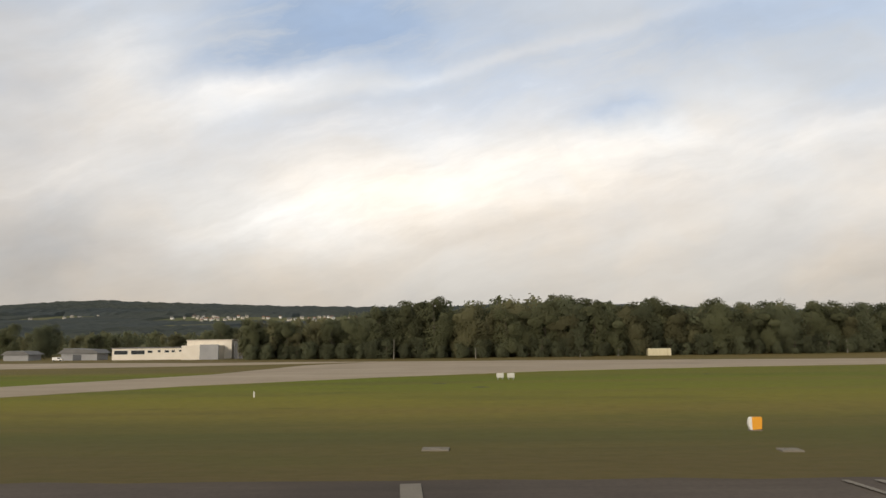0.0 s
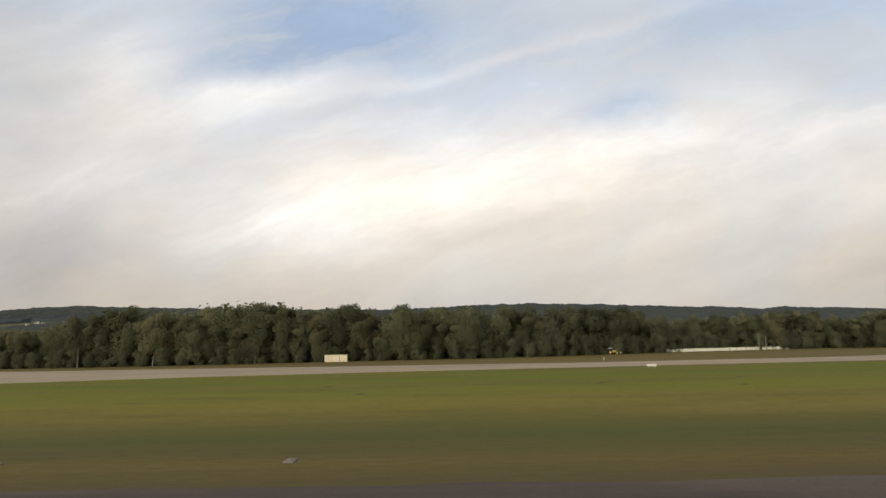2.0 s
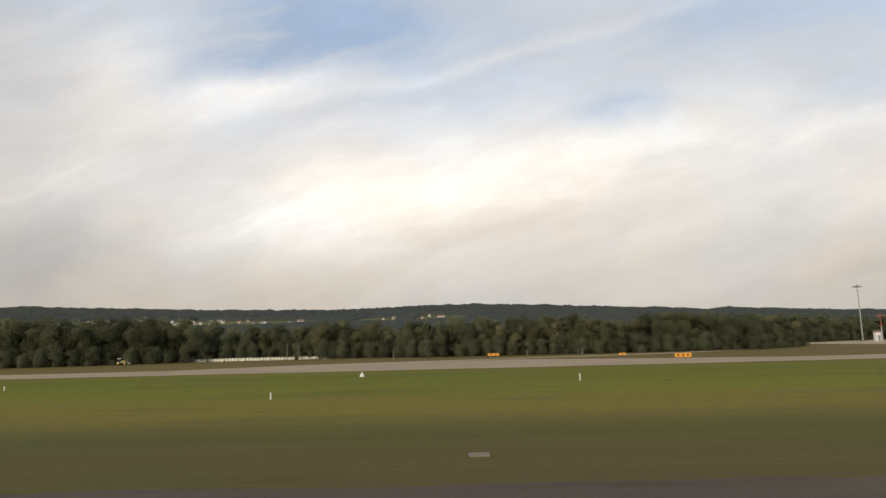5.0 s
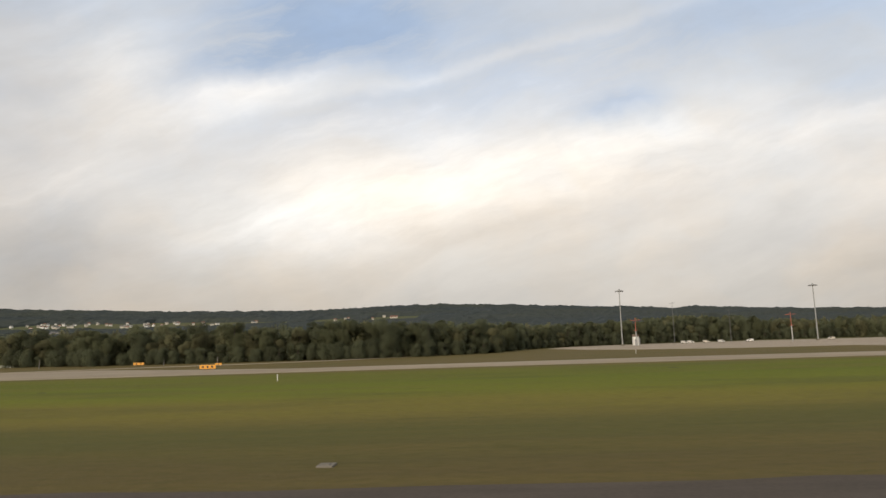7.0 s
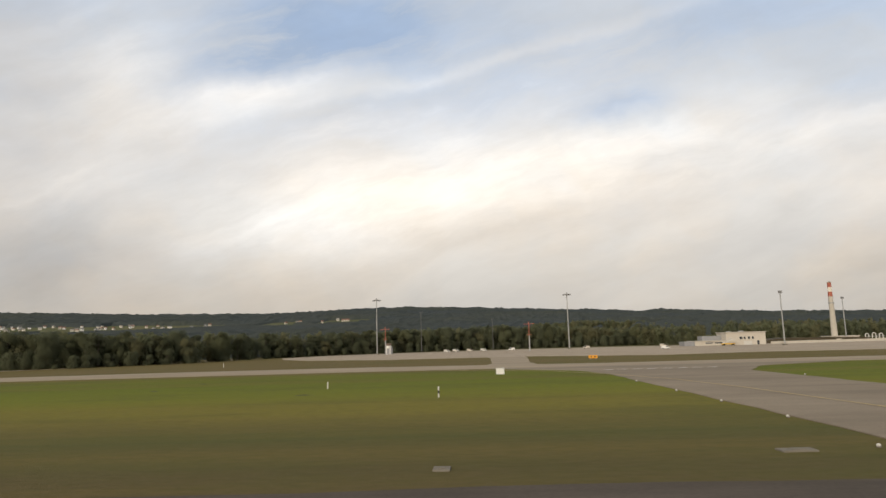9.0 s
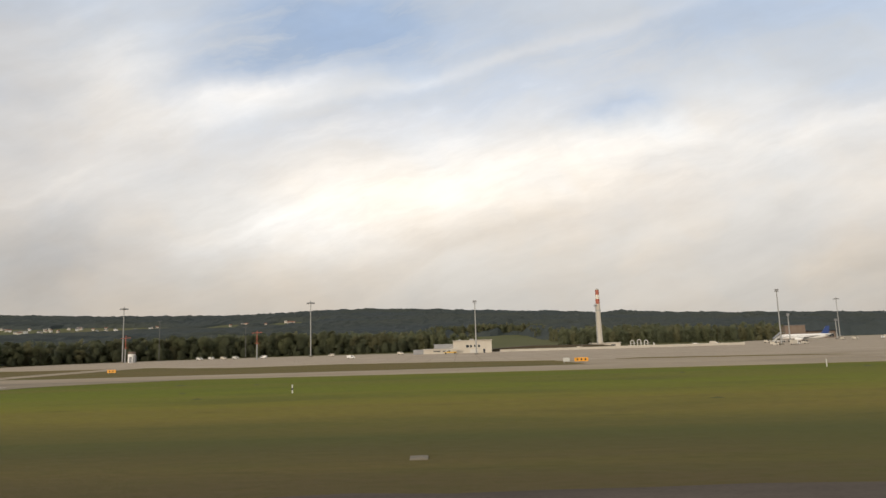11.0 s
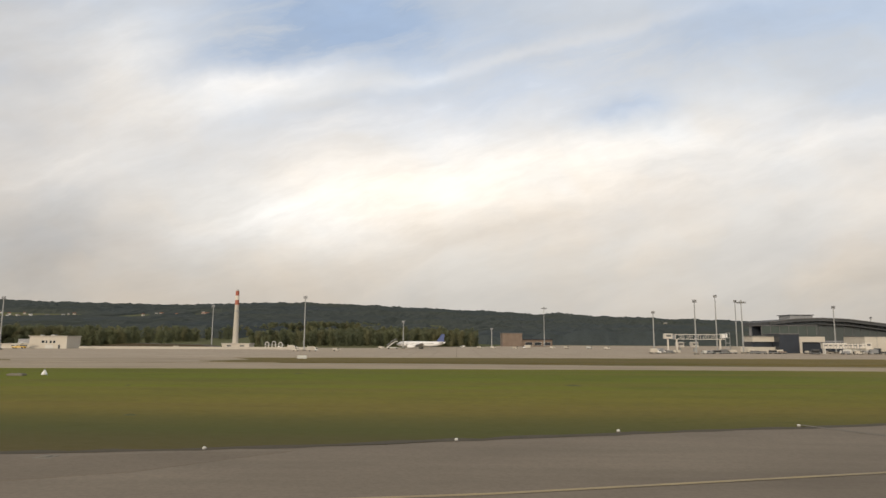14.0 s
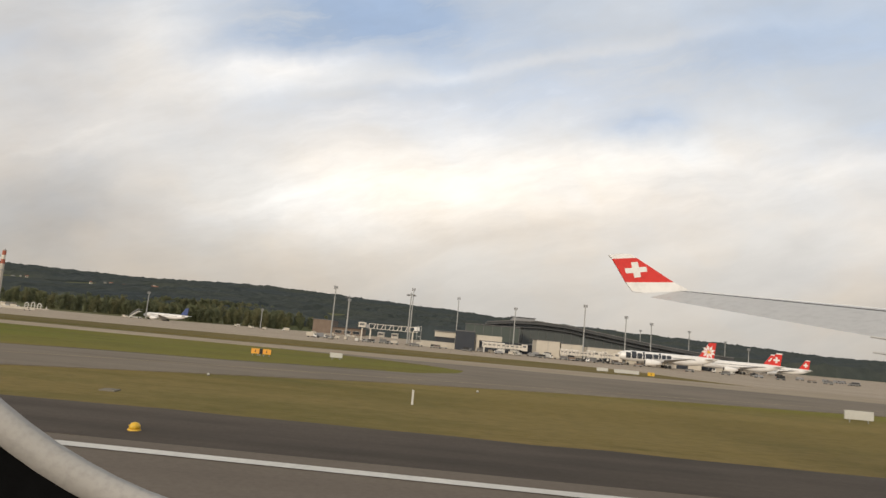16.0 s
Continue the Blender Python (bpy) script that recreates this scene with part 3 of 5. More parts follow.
stripe("taxi_line", [(436, 11.4), (446, 13.3), (455.3, 15.8), (462.9, 17.85), (470, 20.1), (477, 22.6), (483, 25.2), (500, 33.0), (549, 49.5), (580, 59.5)], 0.16, FADED_LINE, "faded yellow exit taxiway centre line")
stripe("taxi_line", [(60, 82), (120, 75), (240, 73.5), (300, 72.5), (400, 70), (440, 72), (500, 72.5), (600, 70)], 0.2, YELLOW_LINE, "faded yellow taxiway centre line")
for k in range(8):
    x0 = 288.3 + 1.35 * k
    stripe("holding_bar", [(x0, 61.2), (x0 + 0.95, 61.2)], 0.42, WHITE_LINE, "short white holding position dash", 0.05)
for x0, x1, y0, y1 in ((457.5, 460.4, 24.2, 19.0), (429.05, 429.3, 16.2, 12.5), (432.5, 433.3, 16.4, 15.3), (425.8, 426.7, 14.8, 15.9), (484.3, 489.6, 31.4, 23.6), (470.5, 475.5, 15.0, 13.2)):
    stripe("paving_seam", [(x0, y0), (x1, y1)], 0.20, SLAB, "pale sealed seam across the asphalt")

sheet("shoulder_patch", [(415, 12.1), (424, 14.1), (432, 15.5), (438, 17.6), (441, 18.0), (438, 15.0), (433, 12.8), (428, 12.0), (421, 12.0)], 0.042, PATCH, "older dark asphalt where the exit leaves the runway", 0.2)
sheet("soil_stain", [(488.6, 18.5), (489.6, 19.6), (491.2, 20.5), (492.6, 20.5), (491.6, 19.3), (492.0, 18.2), (490.3, 17.8), (489.2, 17.9)], 0.042, PATCH, "dark soil washed over the asphalt at the grass tip", 0.15)
# bare soil along the rim of the exit, uneven in width
rim = [(410, 14.8), (420, 15.9), (427, 16.6), (431.5, 17.1), (436, 17.6), (441, 18.7), (452, 22.0), (459, 23.9), (466, 26.1), (480, 31.7), (496, 38.3), (504, 40.1), (514, 44.6)]
soil = random.Random(9)
chain = []
for (xa, ya), (xb, yb) in zip(rim, rim[1:]):
    n = max(int((xb - xa) / 0.8), 1)
    chain += [(xa + (xb - xa) * k / n, ya + (yb - ya) * k / n) for k in range(n)]
bm = bmesh.new()
inner = [bm.verts.new((x, y - soil.uniform(0.05, 0.30), 0.041)) for x, y in chain]
outer = [bm.verts.new((x, y + soil.uniform(0.15, 0.55), 0.041)) for x, y in chain]
for k in range(len(chain) - 1):
    bm.faces.new((inner[k], inner[k + 1], outer[k + 1], outer[k]))
tagged(part("soil_rim", bm, SOIL), "strip of dark bare soil along the exit rim", "soil", kind="structure")

for x0, wide in ((10.6, 0.45), (19.8, 0.16), (20.5, 0.2), (33.4, 0.3), (40.0, 0.2), (262.0, 0.4), (413.6, 0.22), (366.0, 0.16)):
    stripe("shoulder_bar", [(x0, 12.4), (x0 - 0.2, 14.6)], wide, SLAB, "pale painted bar across the shoulder", 0.05)

# concrete slabs let into the verge
rng = random.Random(4)
for x, y, w in ((10.8, 19.2, 1.1), (20.4, 18.5, 0.8), (23.9, 18.6, 0.4), (34.1, 18.6, 0.8), (52.7, 18.2, 0.6), (61, 18.0, 0.4), (88.5, 17.4, 0.6), (104.4, 17.8, 0.7), (115.2, 17.6, 0.7), (209, 17.1, 0.6), (284.2, 17.9, 1.3), (275, 16.5, 0.6),
                (388, 17.3, 0.6), (393, 18.1, 1.2), (400, 17.6, 0.8), (507, 20.6, 0.7), (130, 17.5, 0.6), (152, 18.2, 0.8), (176, 17.2, 0.7), (243, 18.0, 0.7), (318, 17.6, 0.8),
                (340, 18.2, 0.7), (363.3, 17.0, 0.6), (364.4, 16.9, 0.6), (375.8, 17.1, 0.6), (435, 16.8, 0.7)):
    w *= 0.7
    bm = box(-w / 2, w / 2, -0.24, 0.24, -0.02, 0.045, bevel=0.015)
    box(-w * 0.22, w * 0.22, -0.12, 0.12, 0.04, 0.065, bm, 0.01)
    ob = part("verge_slab", bm, SLAB)
    ob.matrix_basis = pose(x, y, 0, 0, 0, rng.uniform(-6, 6))
    tagged(ob, "pale concrete drain slab lying in the verge", "slab", "slabs along the verge")
# low tufts of weeds in the mown grass
for i in range(46):
    x, y = rng.uniform(0, 480), rng.choice((rng.uniform(24, 60), rng.uniform(40, 64)))
    if 276 < x < 312 or (x > 420 and y < 15 + 0.35 * (x - 420) + 6):
        continue
    bm = bmesh.new()
    n, ra, rb = 9, rng.uniform(0.2, 0.8), rng.uniform(0.2, 0.45)
    c = bm.verts.new((0, 0, 0.06))
    ring = [bm.verts.new((ra * math.cos(6.283 * k / n) * rng.uniform(0.7, 1.2), rb * math.sin(6.283 * k / n) * rng.uniform(0.7, 1.2), -0.01)) for k in range(n)]
    for k in range(n):
        bm.faces.new((c, ring[k], ring[(k + 1) % n]))
    ob = part("weed_tuft", bm, TUFT)
    ob.location = (x, y, 0)
    tagged(ob, "low dark green tuft of weeds in the grass", "weeds", "weed tufts in the grass")

# ---------------------------------------------------------------- trees


def crown_mesh(name, seed, h, w, mat, low=0.18, quads=1500, leaf=0.42):
    """Many small leaf clumps set on rounded boughs, with gaps and an uneven outline."""
    r = np.random.RandomState(seed)
    boughs = []
    for k in range(19):
        f = low + (0.90 - low) * (k + 0.5) / 19
        reach = w * math.sin(math.pi * min(max((f - low) / (1 - low) * 0.66 + 0.20, 0), 1)) ** 0.7
        a = r.uniform(0, 6.283)
        d = reach * r.uniform(0.3, 0.85)
        boughs.append((d * math.cos(a), d * math.sin(a), f * h * r.uniform(0.93, 1.03), r.uniform(0.30, 0.50) * w, r.uniform(0.46, 0.80) * w * (1.0 if f < 0.7 else 0.6)))
    per = quads // len(boughs)
    v, fcs, soft = [], [], []
    for bx, by, bz, rad, tall in boughs:
        p = r.normal(size=(per, 3))
        p /= np.linalg.norm(p, axis=1)[:, None]
        p *= r.uniform(0.30, 1.14, (per, 1)) ** 0.7
        p = p * (rad, rad, tall) + (bx, by, bz)
        for q in p:
            out = Vector((q[0] - bx * 0.25, q[1] - by * 0.25, (q[2] - bz) * 0.9 + 0.3)).normalized()
            n = (out * 1.2 + Vector(r.normal(size=3)) * 0.5).normalized()
            t = n.orthogonal().normalized()
            s = n.cross(t)
            k = leaf * r.uniform(0.55, 1.15)
            i = len(v)
            q = Vector(q)
            v += [q + t * k * 0.5, q + s * k * 0.38, q - t * k * 0.5, q - s * k * 0.38]
            fcs.append((i, i + 1, i + 2, i + 3))
            bend = (out * 1.2 + Vector((q[0], q[1], 0.0)) / w + n * 0.35).normalized()
            soft += [bend] * 4
    me = bpy.data.meshes.new(name)
    me.from_pydata(v, [], fcs)
    me.materials.append(mat)
    me.normals_split_custom_set_from_vertices(soft)
    return me, np.array(soft)


def trunk_mesh(seed, h, r0, mat):
    r = random.Random(seed)
    bm = bmesh.new()
    lean = Vector((r.uniform(-0.3, 0.3), r.uniform(-0.3, 0.3), 0))
    tube((0, 0, -0.1), lean * 0.4 + Vector((0, 0, h * 0.45)), r0, r0 * 0.7, 7, bm)
    tube(lean * 0.4 + Vector((0, 0, h * 0.45)), lean + Vector((0, 0, h * 0.86)), r0 * 0.7, r0 * 0.22, 6, bm)
    for k in range(5):
        z = h * r.uniform(0.3, 0.7)
        a = r.uniform(0, 6.283)
        l = h * r.uniform(0.12, 0.22)
        tube(lean * 0.5 + Vector((0, 0, z)), lean * 0.5 + Vector((l * math.cos(a), l * math.sin(a), z + l * 0.8)), r0 * 0.35, r0 * 0.1, 5, bm)
    return from_bm("trunk", bm, mat)


KINDS = [("broad", 9.6, 2.9, LEAF, BARK, 0.12), ("oak", 9.8, 3.4, LEAF_DARK, BARK, 0.14), ("olive", 8.6, 2.7, LEAF_OLIVE, BARK, 0.12), ("slim", 8.8, 2.3, LEAF, BARK, 0.12),
         ("dark", 9.0, 2.7, LEAF_DARK, BARK, 0.10), ("bushy", 6.8, 2.4, LEAF_OLIVE, BARK, 0.06), ("tall", 9.9, 3.0, LEAF, BARK, 0.12), ("low", 4.2, 2.2, LEAF_DARK, BARK, 0.03)]
PROTOS = []
for i, (kind, h, w, lm, bk, low) in enumerate(KINDS):
    PROTOS.append((crown_mesh("crown", 40 + i, h, w, lm, low, 8600 if h > 5 else 3400, 0.29)[0], trunk_mesh(60 + i, h, 0.16, bk)))
LABELS = ["leafy green broadleaf tree at the forest edge", "dark green oak with a broad crown in the forest", "olive green tree with a rounded crown", "slim tree with thin light foliage",
          "dense dark green tree in the forest", "bushy olive tree with low foliage", "tall green tree standing above the forest", "low dark green shrub at the forest edge"]
rng = random.Random(11)


def plant(x, y, k=None, s=1.0):
    k = rng.randrange(7) if k is None else k
    t = new("tree" if k != 7 else "shrub")
    t.matrix_basis = pose(x, y, land(x, y), 0, 0, rng.uniform(0, 360))
    for nm, me_ in (("crown", PROTOS[k][0]), ("trunk", PROTOS[k][1])):
        o = new(nm, me_)
        o.parent = t
        q = s * rng.uniform(0.92, 1.08)
        o.scale = (q * 1.18, q * 1.18, s)
    tagged(t, LABELS[k], "tree" if k != 7 else "shrub", "forest edge")


EDGE = [(-26, 117), (0, 113), (25, 111), (44, 113.5), (66, 113), (83, 116), (100, 123), (110, 129), (135, 127), (145, 121), (192, 119), (206, 123), (219, 134), (228, 160), (240, 178), (262, 194), (300, 203), (333, 205)]
TOPS = [(-26, 0.78), (-6, 0.88), (4, 1.10), (22, 1.18), (40, 1.06), (60, 0.97), (78, 0.94), (95, 0.92), (107, 0.72), (132, 0.78), (155, 0.79), (190, 0.76), (222, 0.71), (240, 0.73), (262, 0.75), (300, 0.78), (333, 0.66)]
for row in range(2):
    x = -25.0
    while x < 336:
        y = lerp_table(EDGE, x) + row * 4.2 + rng.uniform(-1.2, 1.6)
        s = lerp_table(TOPS, x) * rng.choice((rng.uniform(0.72, 0.9), rng.uniform(0.9, 1.05))) * (1 + 0.04 * row)
        k = rng.randrange(7)
        plant(x + rng.uniform(-0.9, 0.9), y, k, min(s, 9.7 * lerp_table(TOPS, x) / KINDS[k][1]))
        x += rng.uniform(2.5, 3.5)
x = -24.0
while x < 330:
    plant(x, lerp_table(EDGE, x) - 2.2 + rng.uniform(-0.4, 0.6), 7, rng.uniform(0.45, 0.85))
    x += rng.uniform(1.8, 3.4)
# scattered trees behind the low buildings and behind the apron
for x, y, k, s in ((-35.5, 131, 4, 0.84), (-33, 133, 4, 0.7), (-62, 150, 1, 0.52), (-70, 148, 4, 0.6), (-66, 155, 0, 0.6), (-56, 158, 5, 0.75), (-48, 160, 1, 0.55), (-82, 150, 1, 0.80), (-92, 148, 4, 0.76), (-78, 141, 1, 0.72), (-86, 143, 0, 0.80), (-97, 145, 4, 0.74),
                   (-40, 158, 2, 0.5), (-27, 140, 0, 0.72), (-24, 133, 6, 0.66), (-104, 156, 0, 0.6), (-44, 165, 4, 0.5), (-75, 165, 0, 0.55), (-115, 160, 1, 0.6), (-86, 168, 2, 0.6)):
    plant(x, y, k, s)


def woodland(spots, label):
    """Background trees past counting, joined: leaf clumps only, the stems stand hidden behind the edge."""
    mats = [LEAF, LEAF_DARK, LEAF_OLIVE]
    protos = [crown_mesh("wood_proto", 140 + i, 9.5, 2.5, mats[i % 3], 0.06, 840, 0.60) for i in range(6)]
    data = []
    for me_, soft in protos:
        co = np.empty(len(me_.vertices) * 3)
        me_.vertices.foreach_get("co", co)
        data.append((co.reshape(-1, 3), soft))
        bpy.data.meshes.remove(me_)
    vs, ns, kinds = [], [], []
    for x, y, s_ in spots:
        k = rng.randrange(6)
        a_ = rng.uniform(0, 6.283)
        q, n_ = data[k]
        q = q * (s_ * rng.uniform(0.95, 1.2), s_ * rng.uniform(0.95, 1.2), s_)
        c_, d_ = math.cos(a_), math.sin(a_)
        vs.append(np.column_stack([q[:, 0] * c_ - q[:, 1] * d_ + x, q[:, 0] * d_ + q[:, 1] * c_ + y, q[:, 2] + land(x, y)]))
        ns.append(np.column_stack([n_[:, 0] * c_ - n_[:, 1] * d_, n_[:, 0] * d_ + n_[:, 1] * c_, n_[:, 2]]))
        kinds.append(np.full(len(q) // 4, k % 3, dtype=np.int32))
    vs = np.concatenate(vs)
    n = len(vs) // 4
    me_ = bpy.data.meshes.new("woodland")
    me_.vertices.add(len(vs))
    me_.vertices.foreach_set("co", vs.ravel())
    me_.loops.add(len(vs))
    me_.loops.foreach_set("vertex_index", np.arange(len(vs), dtype=np.int32))
    me_.polygons.add(n)
    me_.polygons.foreach_set("loop_start", np.arange(0, 4 * n, 4, dtype=np.int32))
    for m_ in mats:
        me_.materials.append(m_)
    me_.polygons.foreach_set("material_index", np.concatenate(kinds))
    me_.update(calc_edges=True)
    me_.normals_split_custom_set_from_vertices(np.concatenate(ns))
    tagged(new("woodland", me_), label, "forest", kind="stuff")


spots = []
for row in range(5):
    x = -25.0
    while x < 336:
        spots.append((x + rng.uniform(-1, 1), lerp_table(EDGE, x) + 1.8 + row * 3.4 + rng.uniform(-1.0, 1.4), lerp_table(TOPS, x) * rng.uniform(0.74, 1.04) * (0.94 + 0.03 * row)))
        x += rng.uniform(3.2, 4.6)
for row in range(3):
    x = 376.0
    while x < 452:
        spots.append((x, 221 + row * 4 + 0.12 * (x - 376) + rng.uniform(-1.5, 1.5), rng.uniform(0.54, 0.68)))
        x += rng.uniform(2.6, 3.8)
    x = 330.0
    while x < 347:
        spots.append((x, 196 + row * 4 + rng.uniform(-1, 1), rng.uniform(0.55, 0.62)))
        x += 3.0
for i in range(150):
    x = rng.uniform(318, 398)
    spots.append((x, 428 + 22 * noise.noise((x * 0.05, 0, 4)) + rng.uniform(-8, 10), rng.uniform(0.5, 0.85)))
for i in range(70):
    spots.append((rng.choice((rng.uniform(316, 330), rng.uniform(383, 396))), rng.uniform(215, 430), rng.uniform(0.45, 0.7)))
for i in range(330):
    x, y = rng.uniform(225, 452), rng.uniform(232, 335)
    if not 333 < x < 385:
        spots.append((x, y, rng.uniform(0.55, 0.8)))
for i in range(200):
    spots.append((rng.uniform(-190, -24), rng.uniform(146, 335), rng.uniform(0.5, 0.74)))
woodland(spots, "dense dark green woodland behind the forest edge and apron")

# ---------------------------------------------------------------- houses on the hillside


def house(x, y, w, d, h, turn, wall, roof, label):
    t = thing("house", x, y, land(x, y) - 0.4, label, "house", "hillside villages", turn)
    part("wall", box(-w / 2, w / 2, -d / 2, d / 2, 0, h + 1), wall, t)
    part("roof", prism([(-d / 2 - 0.4, h + 1), (0, h + 1 + d * 0.38), (d / 2 + 0.4, h + 1)], w + 0.8, axis="y", at=-w / 2 - 0.4), roof, t).matrix_basis = pose(0, 0, 0, 0, 0, 90)
    for k in range(3):
        part("window", box(-w / 2 + w * (0.15 + 0.28 * k), -w / 2 + w * (0.29 + 0.28 * k), -d / 2 - 0.06, -d / 2 + 0.05, 1 + h * 0.35, 1 + h * 0.75), WINDOW, t)


rng = random.Random(23)
for a, b, c, d, n in ((-512, -452, 775, 860, 6), (-335, -244, 765, 862, 20), (-297, -254, 745, 800, 5), (-198, -162, 600, 645, 5), (-229, -205, 775, 855, 3), (-196, -140, 750, 866, 17), (-127, -80, 765, 860, 6),
                      (-80, -20, 770, 858, 4), (34, 74, 770, 858, 3), (110, 125, 765, 852, 2), (478, 508, 690, 738, 8), (565, 598, 884, 898, 4), (640, 735, 770, 885, 16), (845, 885, 866, 894, 4)):
    for i in range(n):
        tiled = rng.random() < 0.35
        house(rng.uniform(a, b), rng.uniform(c, d), rng.uniform(2.2, 4.4), rng.uniform(2.0, 3.0), rng.uniform(1.2, 2.1), rng.uniform(-40, 40), rng.choice((WHITE, PLASTER, BEIGE, BEIGE)),
              TILE_ROOF if tiled else ROOF, "small pale house with a red tiled roof on the hillside" if tiled else "small pale house with a grey pitched roof on the hillside")

house(132, 815, 9.0, 3.6, 1.2, 4, BEIGE, TILE_ROOF, "long pale farm building with a red tiled roof")

# ---------------------------------------------------------------- airfield furniture


def sign(x, y, w, h, mat, label, bars=0, turn=0.0, legs=2, ink=None):
    t = thing("airfield_sign", x, y, 0, label, "sign", "airfield signs", turn)
    part("board", box(-w / 2, w / 2, -0.05, 0.05, 0.16, 0.16 + h, bevel=0.02), mat, t)
    for k in range(bars):
        u = -w / 2 + w * (k + 0.75) / (bars + 0.5)
        part("marking_bar", box(u - w * 0.055, u + w * 0.055, -0.058, -0.05, 0.16 + h * 0.25, 0.16 + h * 0.75), ink or BLACK, t)
    for k in range(legs):
        u = -w * 0.32 + w * 0.64 * k
        part("leg", tube((u, 0, -0.02), (u, 0, 0.17), 0.03, 0.03, 8), STEEL, t)


sign(14.7, 50.8, 0.55, 0.34, SIGN_BACK, "white backside of a small airfield sign in grass")
sign(15.5, 50.6, 0.55, 0.34, SIGN_BACK, "white backside of a small airfield sign in grass")
sign(293.2, 90.4, 1.2, 0.42, ORANGE, "orange taxiway sign with dark markings", 2)
sign(180.0, 84.9, 2.1, 0.50, ORANGE, "long orange taxiway sign with dark markings", 3, legs=2)
sign(176.0, 99.6, 1.0, 0.30, ORANGE, "small orange taxiway sign", 1)
sign(198.0, 141.0, 1.6, 0.36, ORANGE, "orange taxiway sign by the service road", 2)
sign(355.9, 81.7, 1.7, 0.46, ORANGE, "orange and black taxiway sign", 3)
sign(354.1, 81.9, 0.8, 0.46, SIGN_BACK, "white backside of a taxiway sign")
sign(503.04, 48.3, 0.60, 0.38, ORANGE, "orange taxiway sign with a dark marking", 1, turn=3)
sign(503.46, 48.32, 0.22, 0.38, BLACK, "narrow black taxiway sign between orange ones", 0, turn=3, legs=1)
sign(503.88, 48.34, 0.60, 0.38, ORANGE, "orange taxiway sign with a dark marking", 1, turn=3)
sign(508.1, 53.4, 1.0, 0.38, SIGN_BACK, "white backside of a taxiway sign", turn=3)
sign(539.8, 36.7, 1.55, 0.48, SIGN_BACK, "long white backside of a sign in the grass")
sign(386.5, 58.8, 1.1, 0.36, SIGN_BACK, "long white backside of a sign at the taxiway edge")
sign(388.35, 58.9, 2.1, 0.36, SIGN_BACK, "long white backside of a sign at the taxiway edge")
sign(424.0, 91.0, 1.3, 0.42, SIGN_BACK, "white backside of a sign on the grass island")
sign(536.0, 83.0, 1.4, 0.4, SIGN_BACK, "white backside of a sign by the apron")
sign(538.6, 81.5, 3.0, 0.42, SIGN_BACK, "long white sign board by the apron")
sign(541.2, 80.2, 0.8, 0.42, YELLOW, "small yellow sign board by the apron", 1)
sign(157.5, 112.6, 1.9, 0.40, ORANGE, "orange taxiway sign near the forest", 2)
sign(83.9, 65.0, 0.95, 0.22, PLASTER, "small cream board at the taxiway edge", 0)
t = thing("cable_drum", 470.5, 32.6, 0, "brown cable drum lying in the grass", "drum", turn=15)
part("barrel", lathe([(-0.30, 0.24, 0.26), (0.30, 0.24, 0.26)], 18), BROWN, t)
for u in (-0.34, 0.34):
    part("flange", lathe([(u - 0.04, 0.26, 0.26), (u + 0.04, 0.26, 0.26)], 18), SOIL if u < 0 else BEIGE, t)


def post(x, y, h, banded, label):
    t = thing("marker_post", x, y, 0, label, "post", "marker posts")
    part("pole", box(-0.04, 0.04, -0.03, 0.03, -0.02, h, bevel=0.01), LATTICE, t)
    part("cap", prism([(-0.04, h), (0.04, h), (0.04, h + 0.02), (-0.04, h + 0.06)], 0.06, at=-0.03), LATTICE, t)
    if banded:
        part("band", box(-0.045, 0.045, -0.035, 0.035, h * 0.4, h * 0.68), BLACK, t, "black reflective band")


for x, y, h, b in ((0, 37.5, 0.28, 0), (84.3, 88.5, 0.36, 0), (116.6, 50.7, 0.30, 0), (141.0, 37.2, 0.36, 0), (266.1, 46.6, 0.42, 0), (274.2, 37.1, 0.55, 1), (403, 43.7, 0.5, 0), (389.2, 35.2, 0.5, 1),
                   (372, 57, 0.6, 0), (468, 34.6, 0.50, 1), (516.3, 24.8, 0.5, 0), (197, 56, 0.5, 0), (239, 101, 0.6, 0), (160, 47, 0.5, 0), (330, 44, 0.5, 1)):
    post(x, y, h, b, "white marker post with black band in grass" if b else "slim white plastic marker post in the grass")

t = thing("distance_marker", 21.2, 22.4, 0, "orange marker board with a curved white side edge in grass", "marker")
part("board", prism([(-0.10, 0.03), (0.21, 0.05), (0.24, 0.40), (0.22, 0.44), (-0.10, 0.44)], 0.10, at=-0.05), ORANGE, t)
part("side_edge", prism([(-0.10, 0.025), (-0.10, 0.445), (-0.16, 0.43), (-0.20, 0.36), (-0.215, 0.24), (-0.20, 0.12), (-0.16, 0.04)], 0.11, at=-0.055), WHITE, t, "curved white side edge")
part("foot", box(-0.2, 0.2, -0.12, 0.12, -0.02, 0.03, bevel=0.01), SLAB, t)

t = thing("distance_marker", 369.05, 20.1, 0, "white distance board with an orange face and dark markings", "marker", turn=98)
part("board", box(-0.45, 0.45, -0.04, 0.03, 0.03, 0.44, bevel=0.02), WHITE, t)
part("face_panel", box(-0.44, 0.44, 0.03, 0.045, 0.05, 0.42), ORANGE, t, "orange front face")
for u in (-0.18, 0.02, 0.2):
    part("marking_bar", box(u - 0.045, u + 0.045, 0.045, 0.052, 0.14, 0.34), BROWN, t)
part("foot", box(-0.26, 0.26, -0.1, 0.1, -0.02, 0.03, bevel=0.01), SLAB, t)


